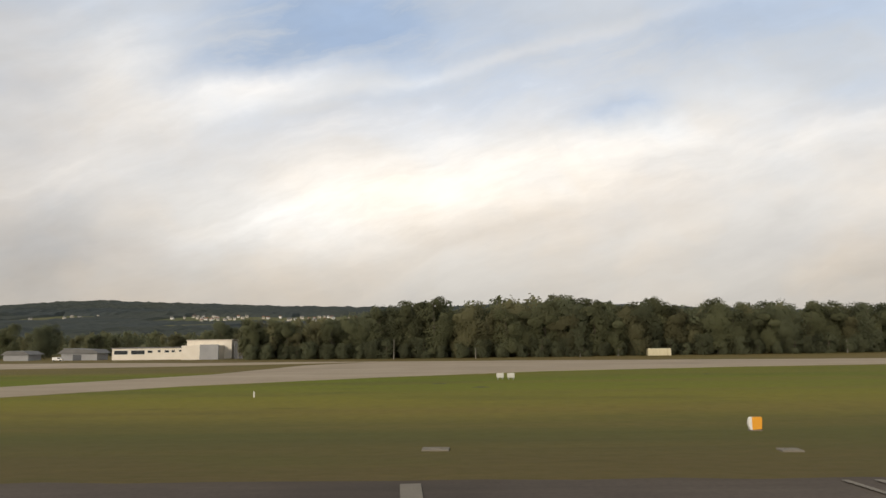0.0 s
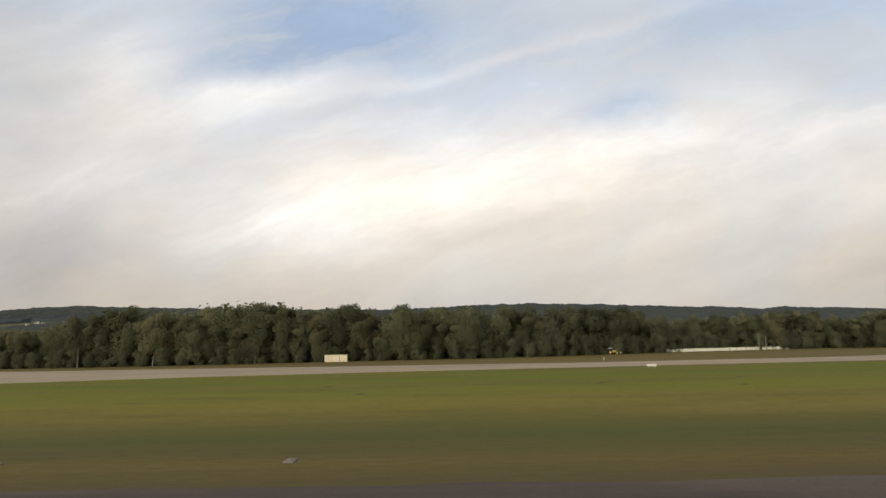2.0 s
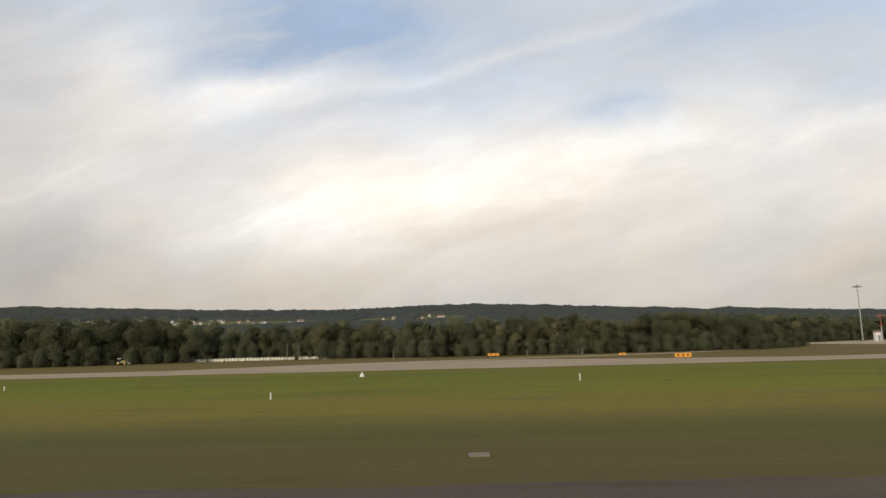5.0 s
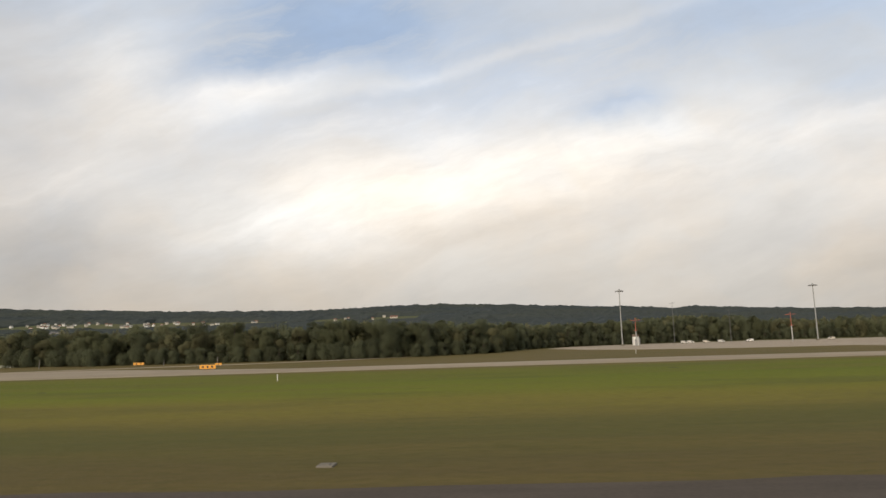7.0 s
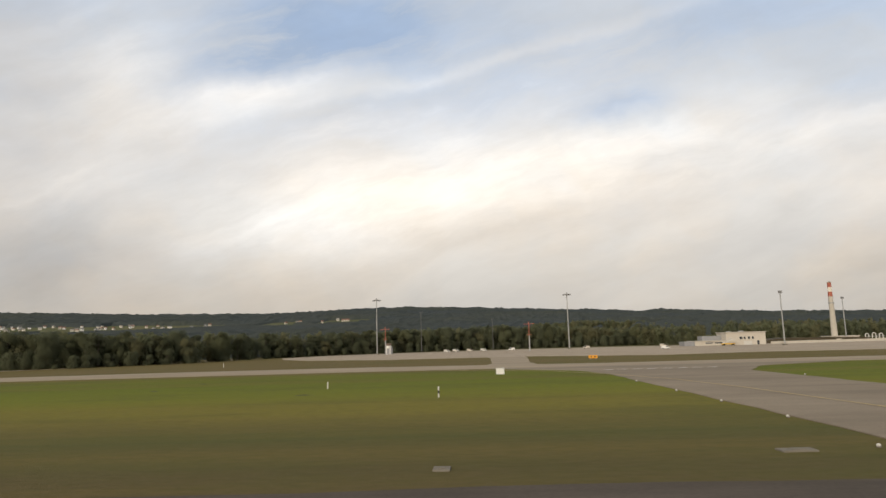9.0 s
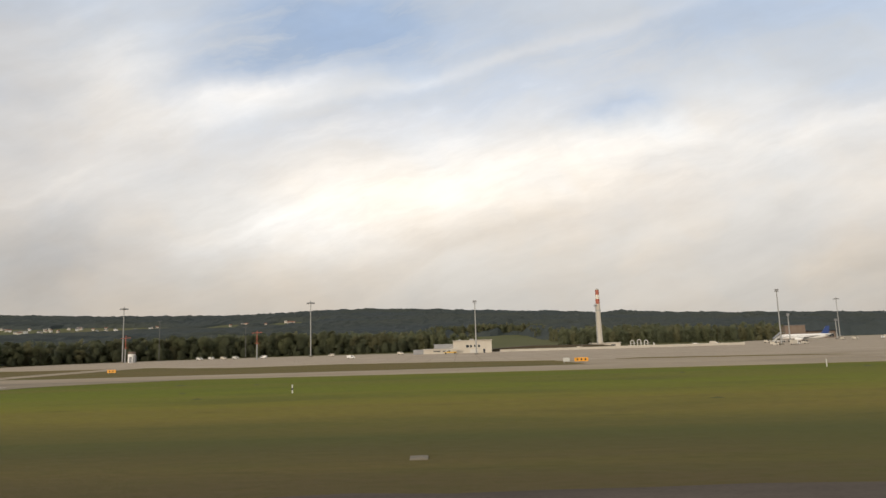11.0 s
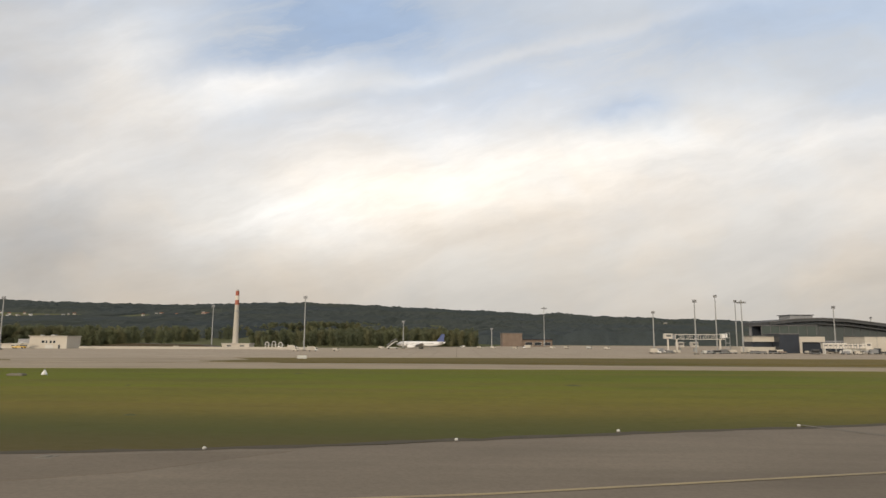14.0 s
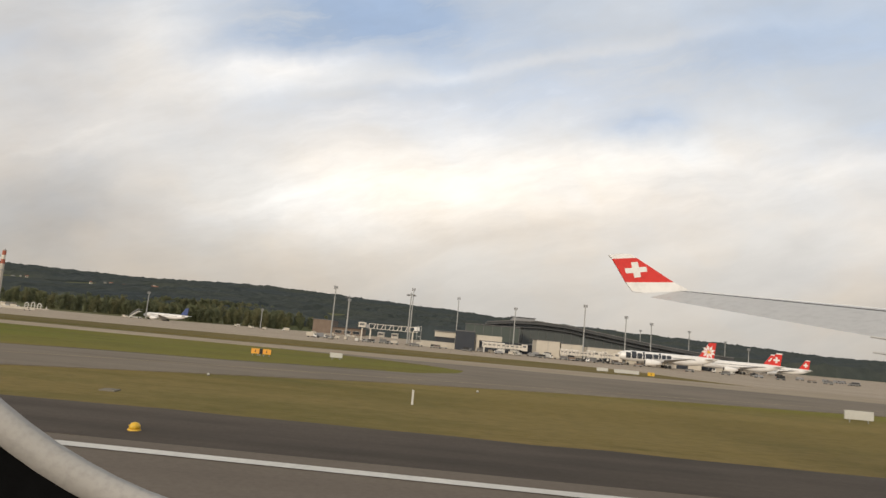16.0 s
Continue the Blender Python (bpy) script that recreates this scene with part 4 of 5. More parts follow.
def dome_light(x, y, s, dome, base, label, name="runway_light"):
    t = thing(name, x, y, 0.03, label, "light", name.replace("_", " ") + "s")
    part("base_plate", tube((0, 0, -0.02), (0, 0, 0.05 * s), 0.26 * s, 0.24 * s, 14), base, t)
    part("dome", lathe([(0.05 * s, 0.20 * s, 0), (0.16 * s, 0.22 * s, 0), (0.26 * s, 0.15 * s, 0), (0.31 * s, 0.03 * s, 0)], 14, "z"), dome, t)


for x, y in ((130.2, 12.95), (511.0, 14.15)):
    dome_light(x, y, 0.55, YELLOW, YELLOW, "yellow domed runway edge light on the shoulder")
for k, (x, y) in enumerate(((438.5, 17.9), (445.3, 19.75), (450.6, 21.95), (457.3, 23.65), (463.3, 26.0), (470.8, 28.0), (477.5, 30.5), (483.6, 33.2), (287.2, 36.7), (287.2, 30.4), (287.2, 24.3), (286.4, 17.8),
                            (299.4, 38), (299.4, 47), (430, 16.6), (496, 24.4), (507, 28.6), (519, 33.0), (287.2, 45))):
    dome_light(x, y + 0.25, 0.27, LATTICE, SLAB, "small white taxiway edge light on a concrete foot", "taxiway_light")
    if k in (12,):
        dome_light(x + 0.4, y - 0.6, 0.55, YELLOW, SLAB, "yellow taxiway edge light", "taxiway_light")
t = thing("equipment_box", 278.9, 59.5, 0, "white equipment cabinet at the taxiway edge", "cabinet")
part("body", box(-0.36, 0.36, -0.25, 0.25, 0.0, 0.50, bevel=0.02), WHITE, t)
part("lid", box(-0.39, 0.39, -0.28, 0.28, 0.50, 0.55, bevel=0.01), LATTICE, t)
t = thing("equipment_box", 411.2, 51.0, 0, "low pale concrete pit cover in the grass", "cabinet")
part("body", box(-0.62, 0.62, -0.3, 0.3, 0.0, 0.13, bevel=0.03), SLAB, t)
part("lid", box(-0.5, 0.5, -0.24, 0.24, 0.13, 0.18, bevel=0.02), SLAB, t)
for cone_x, cone_y in ((412.5, 52.4), (143.0, 58.8)):
    t = thing("light_cone", cone_x, cone_y, 0, "white conical airfield light by the taxiway", "light", "conical lights")
    part("cone", lathe([(0, 0.24, 0), (0.1, 0.21, 0), (0.34, 0.07, 0), (0.37, 0.02, 0)], 14, "z"), WHITE, t)
    part("lens", lathe([(0.36, 0.07, 0), (0.44, 0.06, 0), (0.47, 0.02, 0)], 10, "z"), STEEL, t)

# ---------------------------------------------------------------- bales and tractor by the forest


def bale(x, y, z, r, l, turn=0):
    bm = tube((0, -l / 2, r), (0, l / 2, r), r, r, 14)
    bmesh.ops.bevel(bm, geom=[e for e in bm.edges if abs(e.verts[0].co.y - e.verts[1].co.y) < 1e-4], offset=0.05, segments=2, affect="EDGES")
    ob = part("silage_bale", bm, WRAP)
    ob.matrix_basis = pose(x, y, z, 0, 0, turn)
    return tagged(ob, "round silage bale wrapped in pale greenish plastic film", "bale", "silage bales")


first = bale(101.2, 122.7, -0.06, 0.31, 0.9)
for k in range(1, 42):
    if k != 31:
        copy_thing(first, pose(101.2 + 0.64 * k, 122.7 + 0.087 * k + rng.uniform(-0.08, 0.08), -0.06, 0, 0, rng.uniform(-8, 8)))
square = part("square_bale", box(-0.305, 0.305, -0.7, 0.7, 0, 1.17, bevel=0.035), STRAW_WRAP)
square.matrix_basis = pose(43.1, 110.3, 0, 0, 0, 0)
tagged(square, "tall square bale in cream-yellow film, stacked in a block", "bale", "square bales")
for k in range(1, 6):
    copy_thing(square, pose(43.1 + 0.63 * k, 110.3 + rng.uniform(-0.04, 0.04), rng.uniform(-0.03, 0.0), 0, 0, rng.uniform(-1.5, 1.5)))

t = thing("tractor", 91.8, 117.0, 0, "small olive and yellow tractor with a white cab roof", "tractor")
part("body", box(-0.5, 1.0, -0.28, 0.28, 0.32, 0.72, bevel=0.08), TRACTOR, t)
part("cab", prism([(-0.62, 0.6), (0.02, 0.6), (-0.06, 1.06), (-0.58, 1.06)], 0.56, at=-0.28), WINDOW, t)
part("cab_roof", box(-0.68, 0.06, -0.32, 0.32, 1.06, 1.14, bevel=0.03), WHITE, t)
part("loader_arm", tube((0.3, -0.3, 0.8), (1.35, -0.3, 0.42), 0.05, 0.05, 6), TRACTOR, t)
part("loader_bucket", prism([(1.25, 0.2), (1.6, 0.18), (1.5, 0.5), (1.3, 0.5)], 0.7, at=-0.35), STEEL, t)
for x, r in ((-0.42, 0.36), (0.75, 0.26)):
    for y in (-0.42, 0.42):
        w = part("wheel", tube((x, y - 0.08, r), (x, y + 0.08, r), r, r, 16), BLACK, t)
        part("rim", tube((x, y - 0.09, r), (x, y + 0.09, r), r * 0.5, r * 0.5, 12), YELLOW, w)

# pale dead stems that show against the forest
for x, y, h in ((1.0, 110.0, 3.2), (14.5, 108.5, 1.7), (31.5, 108.6, 1.5), (119.8, 122.8, 2.9), (121.6, 124.0, 2.6), (76.5, 112, 2.2), (140.6, 112, 1.5), (38, 110, 1.2), (172, 110, 1.3), (163, 110, 1.0)):
    ob = part("bare_trunk", tube((0, 0, 0), (0.05, 0, h), 0.09, 0.04, 7), PALE_BARK)
    ob.location = (x, y, -0.03)
    tagged(ob, "thin pale bare tree stem before the forest", "trunk", "bare stems")

# ---------------------------------------------------------------- low buildings at the start


def openings(t, rows, mat=None):
    for x0, x1, y, z0, z1 in rows:
        f = part("window", box(x0, x1, y - 0.05, y + 0.03, z0, z1), LATTICE, t)
        part("pane", box(x0 + 0.05, x1 - 0.05, y - 0.06, y - 0.04, z0 + 0.05, z1 - 0.05), mat or WINDOW, f)


t = thing("station_building", -46, 123, 0, "long low cream airfield building with a taller block", "building")
part("wall", box(-7.0, 7.2, 0, 5, 0, 2.15), PLASTER, t)
part("roof", box(-7.2, 7.2, -0.2, 5.2, 2.15, 2.30), ROOF, t)
part("tower_wall", box(7.2, 15.6, -0.3, 5.5, 0, 3.45), PLASTER, t)
part("tower_roof", box(7.05, 15.75, -0.45, 5.6, 3.45, 3.6), CONCRETE, t)
part("front_block", box(7.4, 14.2, -3.2, -0.3, 0, 2.55), PLASTER, t)
part("front_gate", box(10.9, 14.3, -3.6, -3.25, 0, 2.7), GREY_WALL, t, "grey roller gate block")
openings(t, [(-6.6, -4.0, 0, 1.0, 1.8), (-3.4, -0.8, 0, 1.0, 1.8), (-0.3, 0.7, 0, 1.25, 1.75), (1.6, 2.2, 0, 1.35, 1.8), (2.9, 3.8, 0, 1.3, 1.75), (4.2, 4.9, 0, 1.3, 1.75), (5.6, 6.6, 0, 1.4, 1.8)])
t = thing("dark_shed", -28.8, 123, 0, "dark metal shed with upright columns", "shed")
part("wall", box(-1.3, 1.3, 0, 3, 0, 3.0), DARK_WALL, t)
part("roof", box(-1.4, 1.4, -0.1, 3.1, 3.0, 3.2), ROOF, t)
for k in range(4):
    part("column", tube((-1.15 + 0.75 * k, -0.08, 0), (-1.15 + 0.75 * k, -0.08, 3.0), 0.07, 0.07, 8), STEEL, t)
t = thing("barn", -60.5, 125, 0, "small grey barn with a shallow pitched roof", "barn")
part("wall", box(-3.3, 3.6, 0, 4, 0, 1.35), GREY_WALL, t)
part("roof", prism([(-3.9, 1.3), (-2.6, 2.3), (3.0, 2.0), (4.1, 1.3)], 4.6, at=-0.3), ROOF, t)
part("door", box(-1.0, 0.6, -0.05, 0.05, 0, 1.1), DARK_WALL, t)
t = thing("barn", -74, 127, 0, "small grey barn with a shallow pitched roof", "barn")
part("wall", box(-2.3, 2.6, 0, 4, 0, 1.2), GREY_WALL, t)
part("roof", prism([(-2.8, 1.15), (-1.6, 1.9), (1.8, 1.8), (3.1, 1.15)], 4.6, at=-0.3), ROOF, t)


def van(x, y, turn=0, paint=None, s=1.0, truck=False, label="white airport service van parked on the apron"):
    t = thing("service_truck" if truck else "service_van", x, y, 0.03, label, "truck" if truck else "van", "airport vehicles", turn)
    l = 1.7 if truck else 1.3
    if truck:
        part("cargo_box", box(-l, l * 0.35, -0.55, 0.55, 0.38, 1.65, bevel=0.04), paint or WHITE, t)
        part("cab", prism([(l * 0.4, 0.3), (l, 0.3), (l, 0.75), (l * 0.86, 1.25), (l * 0.4, 1.25)], 1.0, at=-0.5), WHITE, t)
        part("windscreen", prism([(l * 0.6, 0.78), (l * 0.98, 0.78), (l * 0.88, 1.18), (l * 0.6, 1.18)], 1.04, at=-0.52), WINDOW, t)
    else:
        part("body", prism([(-l, 0.2), (l, 0.2), (l, 0.55), (l * 0.72, 0.68), (l * 0.45, 1.08), (-l, 1.1)], 0.96, at=-0.48), paint or WHITE, t)
        part("windscreen", prism([(l * 0.1, 0.66), (l * 0.68, 0.66), (l * 0.44, 1.0), (l * 0.1, 1.0)], 1.0, at=-0.5), WINDOW, t)
    t.scale = (0.64 * s, 0.64 * s, 0.64 * s)
    for u in (-l * 0.62, l * 0.62):
        for v in (-0.46, 0.46):
            part("wheel", tube((u, v - 0.07, 0.19), (u, v + 0.07, 0.19), 0.19, 0.19, 12), BLACK, t)
    return t


van(-62.0, 121.0, 10, label="white van standing beside a grey barn")

# ---------------------------------------------------------------- masts, antennas, hut


def mast(x, y, h, wide=True, label="tall slim floodlight mast with a round lamp crown"):
    t = thing("light_mast", x, y, 0, label, "light mast", "floodlight masts")
    part("pole", tube((0, 0, 0), (0, 0, h), 0.17, 0.10, 12), STEEL, t)
    part("foot", box(-0.4, 0.4, -0.4, 0.4, 0, 0.35, bevel=0.04), SLAB, t)
    if wide:
        part("crown_ring", tube((0, 0, h - 0.08), (0, 0, h + 0.04), 0.75, 0.75, 18), STEEL, t)
        part("crown_top", tube((0, 0, h + 0.04), (0, 0, h + 0.5), 0.3, 0.06, 10), STEEL, t)
        for k in range(8):
            a = 6.283 * k / 8
            part("floodlight", box(0.72, 1.05, -0.16, 0.16, h - 0.28, h + 0.0, bevel=0.03), GREY_WALL, t).matrix_basis = pose(0, 0, 0, 0, 0, math.degrees(a))
    else:
        part("arm", box(-0.36, 0.36, -0.05, 0.05, h - 0.1, h), STEEL, t)
        for u in (-0.3, 0.0, 0.3):
            part("floodlight", box(u - 0.10, u + 0.10, -0.24, 0.05, h - 0.02, h + 0.24, bevel=0.02), GREY_WALL, t)
            part("floodlight", box(u - 0.10, u + 0.10, -0.24, 0.05, h - 0.36, h - 0.12, bevel=0.02), GREY_WALL, t)


for x, y, h, w in ((253.8, 169.7, 14.0, 1), (302.8, 169.4, 14.0, 1), (344.6, 144.0, 11.5, 0), (378.2, 180.0, 11.5, 0), (411.3, 146.8, 12.0, 0), (476.8, 240.3, 14.0, 1), (492.4, 131.8, 10.6, 0),
                   (491.3, 156.0, 9.3, 0), (506.3, 157.0, 13.2, 0), (517.2, 172.0, 12.9, 0), (530.4, 151.0, 10.4, 0), (545.0, 144.5, 12.0, 0), (555.6, 151.0, 10.7, 0), (562.8, 156.0, 9.9, 0),
                   (586.8, 200.0, 10.6, 0), (599.9, 206.0, 8.6, 0), (604.5, 200.0, 7.0, 0), (430.5, 182.0, 7.5, 0), (575.0, 210.0, 10.0, 0), (456.0, 205.0, 6.0, 0)):
    mast(x, y, h, w, "tall slim floodlight mast with a round lamp crown" if w else "tall slim floodlight mast with a lamp rack")
mast(506.8, 144.0, 11.1, 1)
for x, y, h in ((265.5, 165, 10.4), (283.8, 176, 8.6)):
    t = thing("thin_mast", x, y, 0, "thin grey steel pole beside the apron", "mast")
    part("pole", tube((0, 0, 0), (0, 0, h), 0.07, 0.045, 8), ROOF, t)
    part("arm", tube((-0.6, 0, h - 0.2), (0.6, 0, h - 0.1), 0.03, 0.03, 6), ROOF, t)
for x, y, h in ((256.4, 166, 6.6), (291.8, 160, 6.8)):
    t = thing("antenna_mast", x, y, 0, "red painted antenna mast with cross arms on a grey pole", "antenna")
    part("pole", tube((0, 0, 0), (0, 0, h * 0.55), 0.18, 0.14, 8), STEEL, t)
    part("upper_pole", tube((0, 0, h * 0.55), (0, 0, h), 0.10, 0.07, 8), BRICK_RED, t, "red painted upper pole")
    part("cross_arm", tube((-1.25, 0, h - 0.35), (1.25, 0, h - 0.25), 0.07, 0.07, 6), BRICK_RED, t, "red cross arm")
    part("cross_arm", tube((-0.55, 0, h * 0.58), (0.55, 0, h * 0.58), 0.06, 0.06, 6), BRICK_RED, t, "red cross arm")
    part("antenna_rod", tube((-0.2, 0, h), (0.2, 0, h + 0.3), 0.06, 0.03, 6), BRICK_RED, t)
t = thing("equipment_hut", 256.9, 168.5, 0.03, "narrow white equipment tower with a brown cap", "hut")
part("wall", box(-0.75, 0.6, -0.6, 0.6, 0, 2.2, bevel=0.02), WHITE, t)
part("cap", box(-0.8, 0.65, -0.65, 0.65, 2.2, 2.75, bevel=0.03), BROWN, t)
part("door", box(-0.4, 0.2, -0.64, -0.58, 0.1, 1.5), GREY_WALL, t)
part("side_frame", box(0.6, 0.95, -0.4, 0.4, 0, 1.9), GREY_WALL, t)
for x, y, tr in ((271.5, 176, 0), (273.9, 178, 0), (277.6, 177, 0), (281.2, 176, 0), (288.6, 176, 0), (307.5, 172, 0), (326, 168, 0)):
    van(x, y, rng.choice((0, 180, 25, -20)), rng.choice((WHITE, LATTICE, BEIGE, BEIGE)), truck=bool(tr), label="pale airport service truck on the apron" if tr else "white airport service van parked on the apron")

# ---------------------------------------------------------------- apron buildings and chimney
t = thing("apron_building", 344.1, 162, 0.03, "cream two-storey apron building with a low annex", "building")
part("wall", box(-4.7, 4.7, 0, 6, 0, 2.95), BEIGE, t)
part("roof", box(-4.9, 4.9, -0.3, 6.2, 2.95, 3.12), CONCRETE, t)
part("annex_wall", box(-12.0, -4.7, 0.6, 6, 0, 1.05), BEIGE, t)
part("annex_roof", box(-12.2, -4.7, 0.3, 6.2, 1.05, 1.2), CONCRETE, t)
part("store_wall", box(-14.5, -12.0, 0.9, 5, 0, 1.1), GREY_WALL, t, "grey store room")
part("rear_block", box(-9.5, -4.7, 3.0, 6, 1.2, 2.3), GREY_WALL, t, "grey glazed rear storey")
part("roof_unit", box(-0.6, 0.4, 2, 3, 3.12, 3.4), STEEL, t)
part("roof_unit", box(-3.4, -2.8, 2, 3, 3.12, 3.35), STEEL, t)
openings(t, [(-1.6, -0.8, 0, 1.3, 2.0), (-0.6, -0.1, 0, 1.3, 2.0), (0.4, 1.0, 0, 1.3, 2.0), (1.3, 1.9, 0, 1.3, 2.0), (-9.6, -7.8, 0.6, 0.45, 0.8), (-7.4, -5.4, 0.6, 0.45, 0.8)])
part("door", box(2.6, 3.1, -0.04, 0.04, 0, 0.95), DARK_WALL, t)
part("door", box(-0.6, 1.4, -0.04, 0.04, 0, 0.9), LATTICE, t)
t = thing("passenger_stairs", 338.6, 159.4, 0.03, "yellow mobile passenger stairs parked by a building", "stairs", turn=0)
part("chassis", box(-1.4, 1.6, -0.5, 0.5, 0.25, 0.5, bevel=0.03), YELLOW, t)
part("stair_ramp", prism([(-1.4, 0.5), (1.0, 1.45), (1.9, 1.45), (1.9, 1.3), (1.1, 1.3), (-1.1, 0.45)], 0.8, at=-0.4), LATTICE, t)
for s_ in (-0.42, 0.42):
    part("handrail", tube((-1.4, s_, 0.85), (1.0, s_, 1.85), 0.035, 0.035, 6), LATTICE, t)
for u in (-1.0, 1.2):
    for v in (-0.5, 0.5):
        part("wheel", tube((u, v - 0.06, 0.2), (u, v + 0.06, 0.2), 0.2, 0.2, 12), BLACK, t)
van(318, 140, 0)

t = thing("chimney", 381.1, 190.7, 0, "tall pale concrete chimney with red and white bands", "chimney")
H_ = 16.4
r_at = lambda z: 0.86 - 0.36 * z / H_
part("shaft", tube((0, 0, 0), (0, 0, 12.4), r_at(0), r_at(12.4), 20), CONCRETE, t)
z = 12.4
for k, (dz, mat) in enumerate(((1.36, BRICK_RED), (1.24, PLASTER), (1.36, BRICK_RED))):
    part("painted_band", tube((0, 0, z), (0, 0, z + dz), r_at(z) + 0.01, r_at(z + dz) + 0.01, 20), mat, t, "faded red band" if mat is BRICK_RED else "white band")
    z += dz
part("rim", tube((0, 0, z), (0, 0, z + 0.15), 0.55, 0.55, 20), CONCRETE, t)
part("service_ring", tube((0, 0, 10.4), (0, 0, 10.7), 0.74, 0.74, 20), STEEL, t)
part("flue_tip", tube((0, 0, z + 0.1), (0, 0, z + 0.45), 0.25, 0.22, 12), STEEL, t)
t = thing("boiler_house", 382.2, 189.0, 0, "low pale flat-roofed building at the chimney foot", "building")
part("wall", box(-3.9, 3.9, -1.4, 3.5, 0, 1.1), BEIGE, t)
part("roof", box(-4.1, 4.1, -1.6, 3.7, 1.1, 1.28), CONCRETE, t)
openings(t, [(-2.5, -1.2, -1.4, 0.35, 0.8), (1.2, 2.6, -1.4, 0.35, 0.8)])
t = thing("pipe_works", 392.8, 191.0, 0, "row of pale arched pipes on a low frame", "pipes")
for k in range(3):
    u = -3.0 + 1.95 * k
    high = 1.15 + 0.2 * (k % 2)
    bend = [(u + 0.5 - 0.5 * math.cos(math.pi * j / 8), high + 0.5 * math.sin(math.pi * j / 8)) for j in range(9)]
    run = [(u, 0.0)] + bend + [(u + 1.0, 0.0)]
    bm = bmesh.new()
    for (xa, za), (xb, zb) in zip(run, run[1:]):
        tube((xa, 0, za), (xb, 0, zb), 0.13, 0.13, 10, bm)
    part("pipe_arch", bm, LATTICE, t)
    part("cross_pipe", tube((u, 0.05, 0.8), (u + 1.6, 0.05, 0.8), 0.09, 0.09, 8), STEEL, t)
part("valve", tube((3.6, 0, 0.2), (3.6, 0, 0.9), 0.22, 0.16, 10), LATTICE, t)
part("base_frame", box(-3.6, 4.4, -0.4, 0.4, 0, 0.25, bevel=0.03), CONCRETE, t)
t = thing("blast_wall", 379, 164, 0, "long low pale concrete wall behind the apron", "wall")
for k in range(1, 22):
    part("panel", box(-31 + 2.85 * k, -31 + 2.85 * k + 2.8, -0.15 + 0.0, 0.15, 0, 0.62, bevel=0.02), CONCRETE, t)
t = thing("gravel_bank", 366, 172, 0, "brown earth bank with thin grass behind the wall", "bank")
part("bank", prism([(-22, 0), (-18, 0.6), (-6, 1.3), (12, 1.0), (18, 0)], 8, at=0), SOIL, t)
for x, y, tr in ((413.5, 145.5, 1), (409.6, 146.5, 0), (372, 172, 0), (418, 150, 0), (400.4, 168, 0), (404, 166, 1), (424.5, 182.5, 0), (452, 195, 0), (456, 196, 0), (466, 198, 1), (474, 200, 0), (479, 205, 0),
                 (485, 200, 0), (488, 190, 0), (447, 210, 0), (462, 190, 0)):
    van(x, y, rng.choice((0, 180, 25, -20)), rng.choice((WHITE, LATTICE, BEIGE, BEIGE)), truck=bool(tr), label="pale airport service truck on the apron" if tr else "white airport service van parked on the apron")

# ---------------------------------------------------------------- parked airliners


def wing_bm(root_x, chord0, tip_x, chord1, y0, y1, z0, z1, th0, th1):
    """A tapered swept surface with a rounded section."""
    bm = bmesh.new()
    sec = [(0, 0), (0.08, 0.5), (0.35, 0.75), (0.7, 0.45), (1, 0.02), (0.7, -0.25), (0.35, -0.4), (0.08, -0.3)]
    a = [bm.verts.new((root_x - u * chord0, y0, z0 + v * th0)) for u, v in sec]
    b = [bm.verts.new((tip_x - u * chord1, y1, z1 + v * th1)) for u, v in sec]
    n = len(sec)
    for i in range(n):
        bm.faces.new((a[i], a[(i + 1) % n], b[(i + 1) % n], b[i]))
    bm.faces.new(a[::-1])
    bm.faces.new(b)
    bmesh.ops.recalc_face_normals(bm, faces=bm.faces[:])
    return bm


def cross_bm(cx, cz, s, y0, y1):
    bm = box(cx - s, cx + s, y0, y1, cz - s * 0.31, cz + s * 0.31)
    return box(cx - s * 0.31, cx + s * 0.31, y0 - 0.002, y1 + 0.002, cz - s, cz + s, bm)


def hull_patch(x0, x1, a0, a1, r, zc, sgn):
    """A painted patch lying on the round of a hull between two angles, in radians above its widest line."""
    bm = bmesh.new()
    rows_ = []
    for k in range(6):
        a_ = a0 + (a1 - a0) * k / 5
        rows_.append([bm.verts.new((x_, sgn * (r + o_) * math.cos(a_), zc + (r + o_) * math.sin(a_))) for x_, o_ in ((x0, 0.05), (x1, 0.05), (x1, -0.01), (x0, -0.01))])
    for p_, q_ in zip(rows_, rows_[1:]):
        for i in range(4):
            bm.faces.new((p_[i], p_[(i + 1) % 4], q_[(i + 1) % 4], q_[i]))
    bm.faces.new(rows_[0])
    bm.faces.new(rows_[-1])
    bmesh.ops.recalc_face_normals(bm, faces=bm.faces[:])
    return bm


def airliner(x, y, turn, s, fin, emblem, label, bars=0, belly=None, engines=2):
    """Nose to +x, 20 long at s = 1, wheels on the ground."""
    t = thing("airliner", x, y, 0.03, label, "airliner", "parked airliners", turn)
    S = Matrix.Scale(s, 4)

    def add(name, bm, mat, lab="", parent=None):
        bmesh.ops.transform(bm, matrix=S, verts=bm.verts[:])
        return part(name, bm, mat, parent or t, lab)
    zc, r = 1.95, 1.05
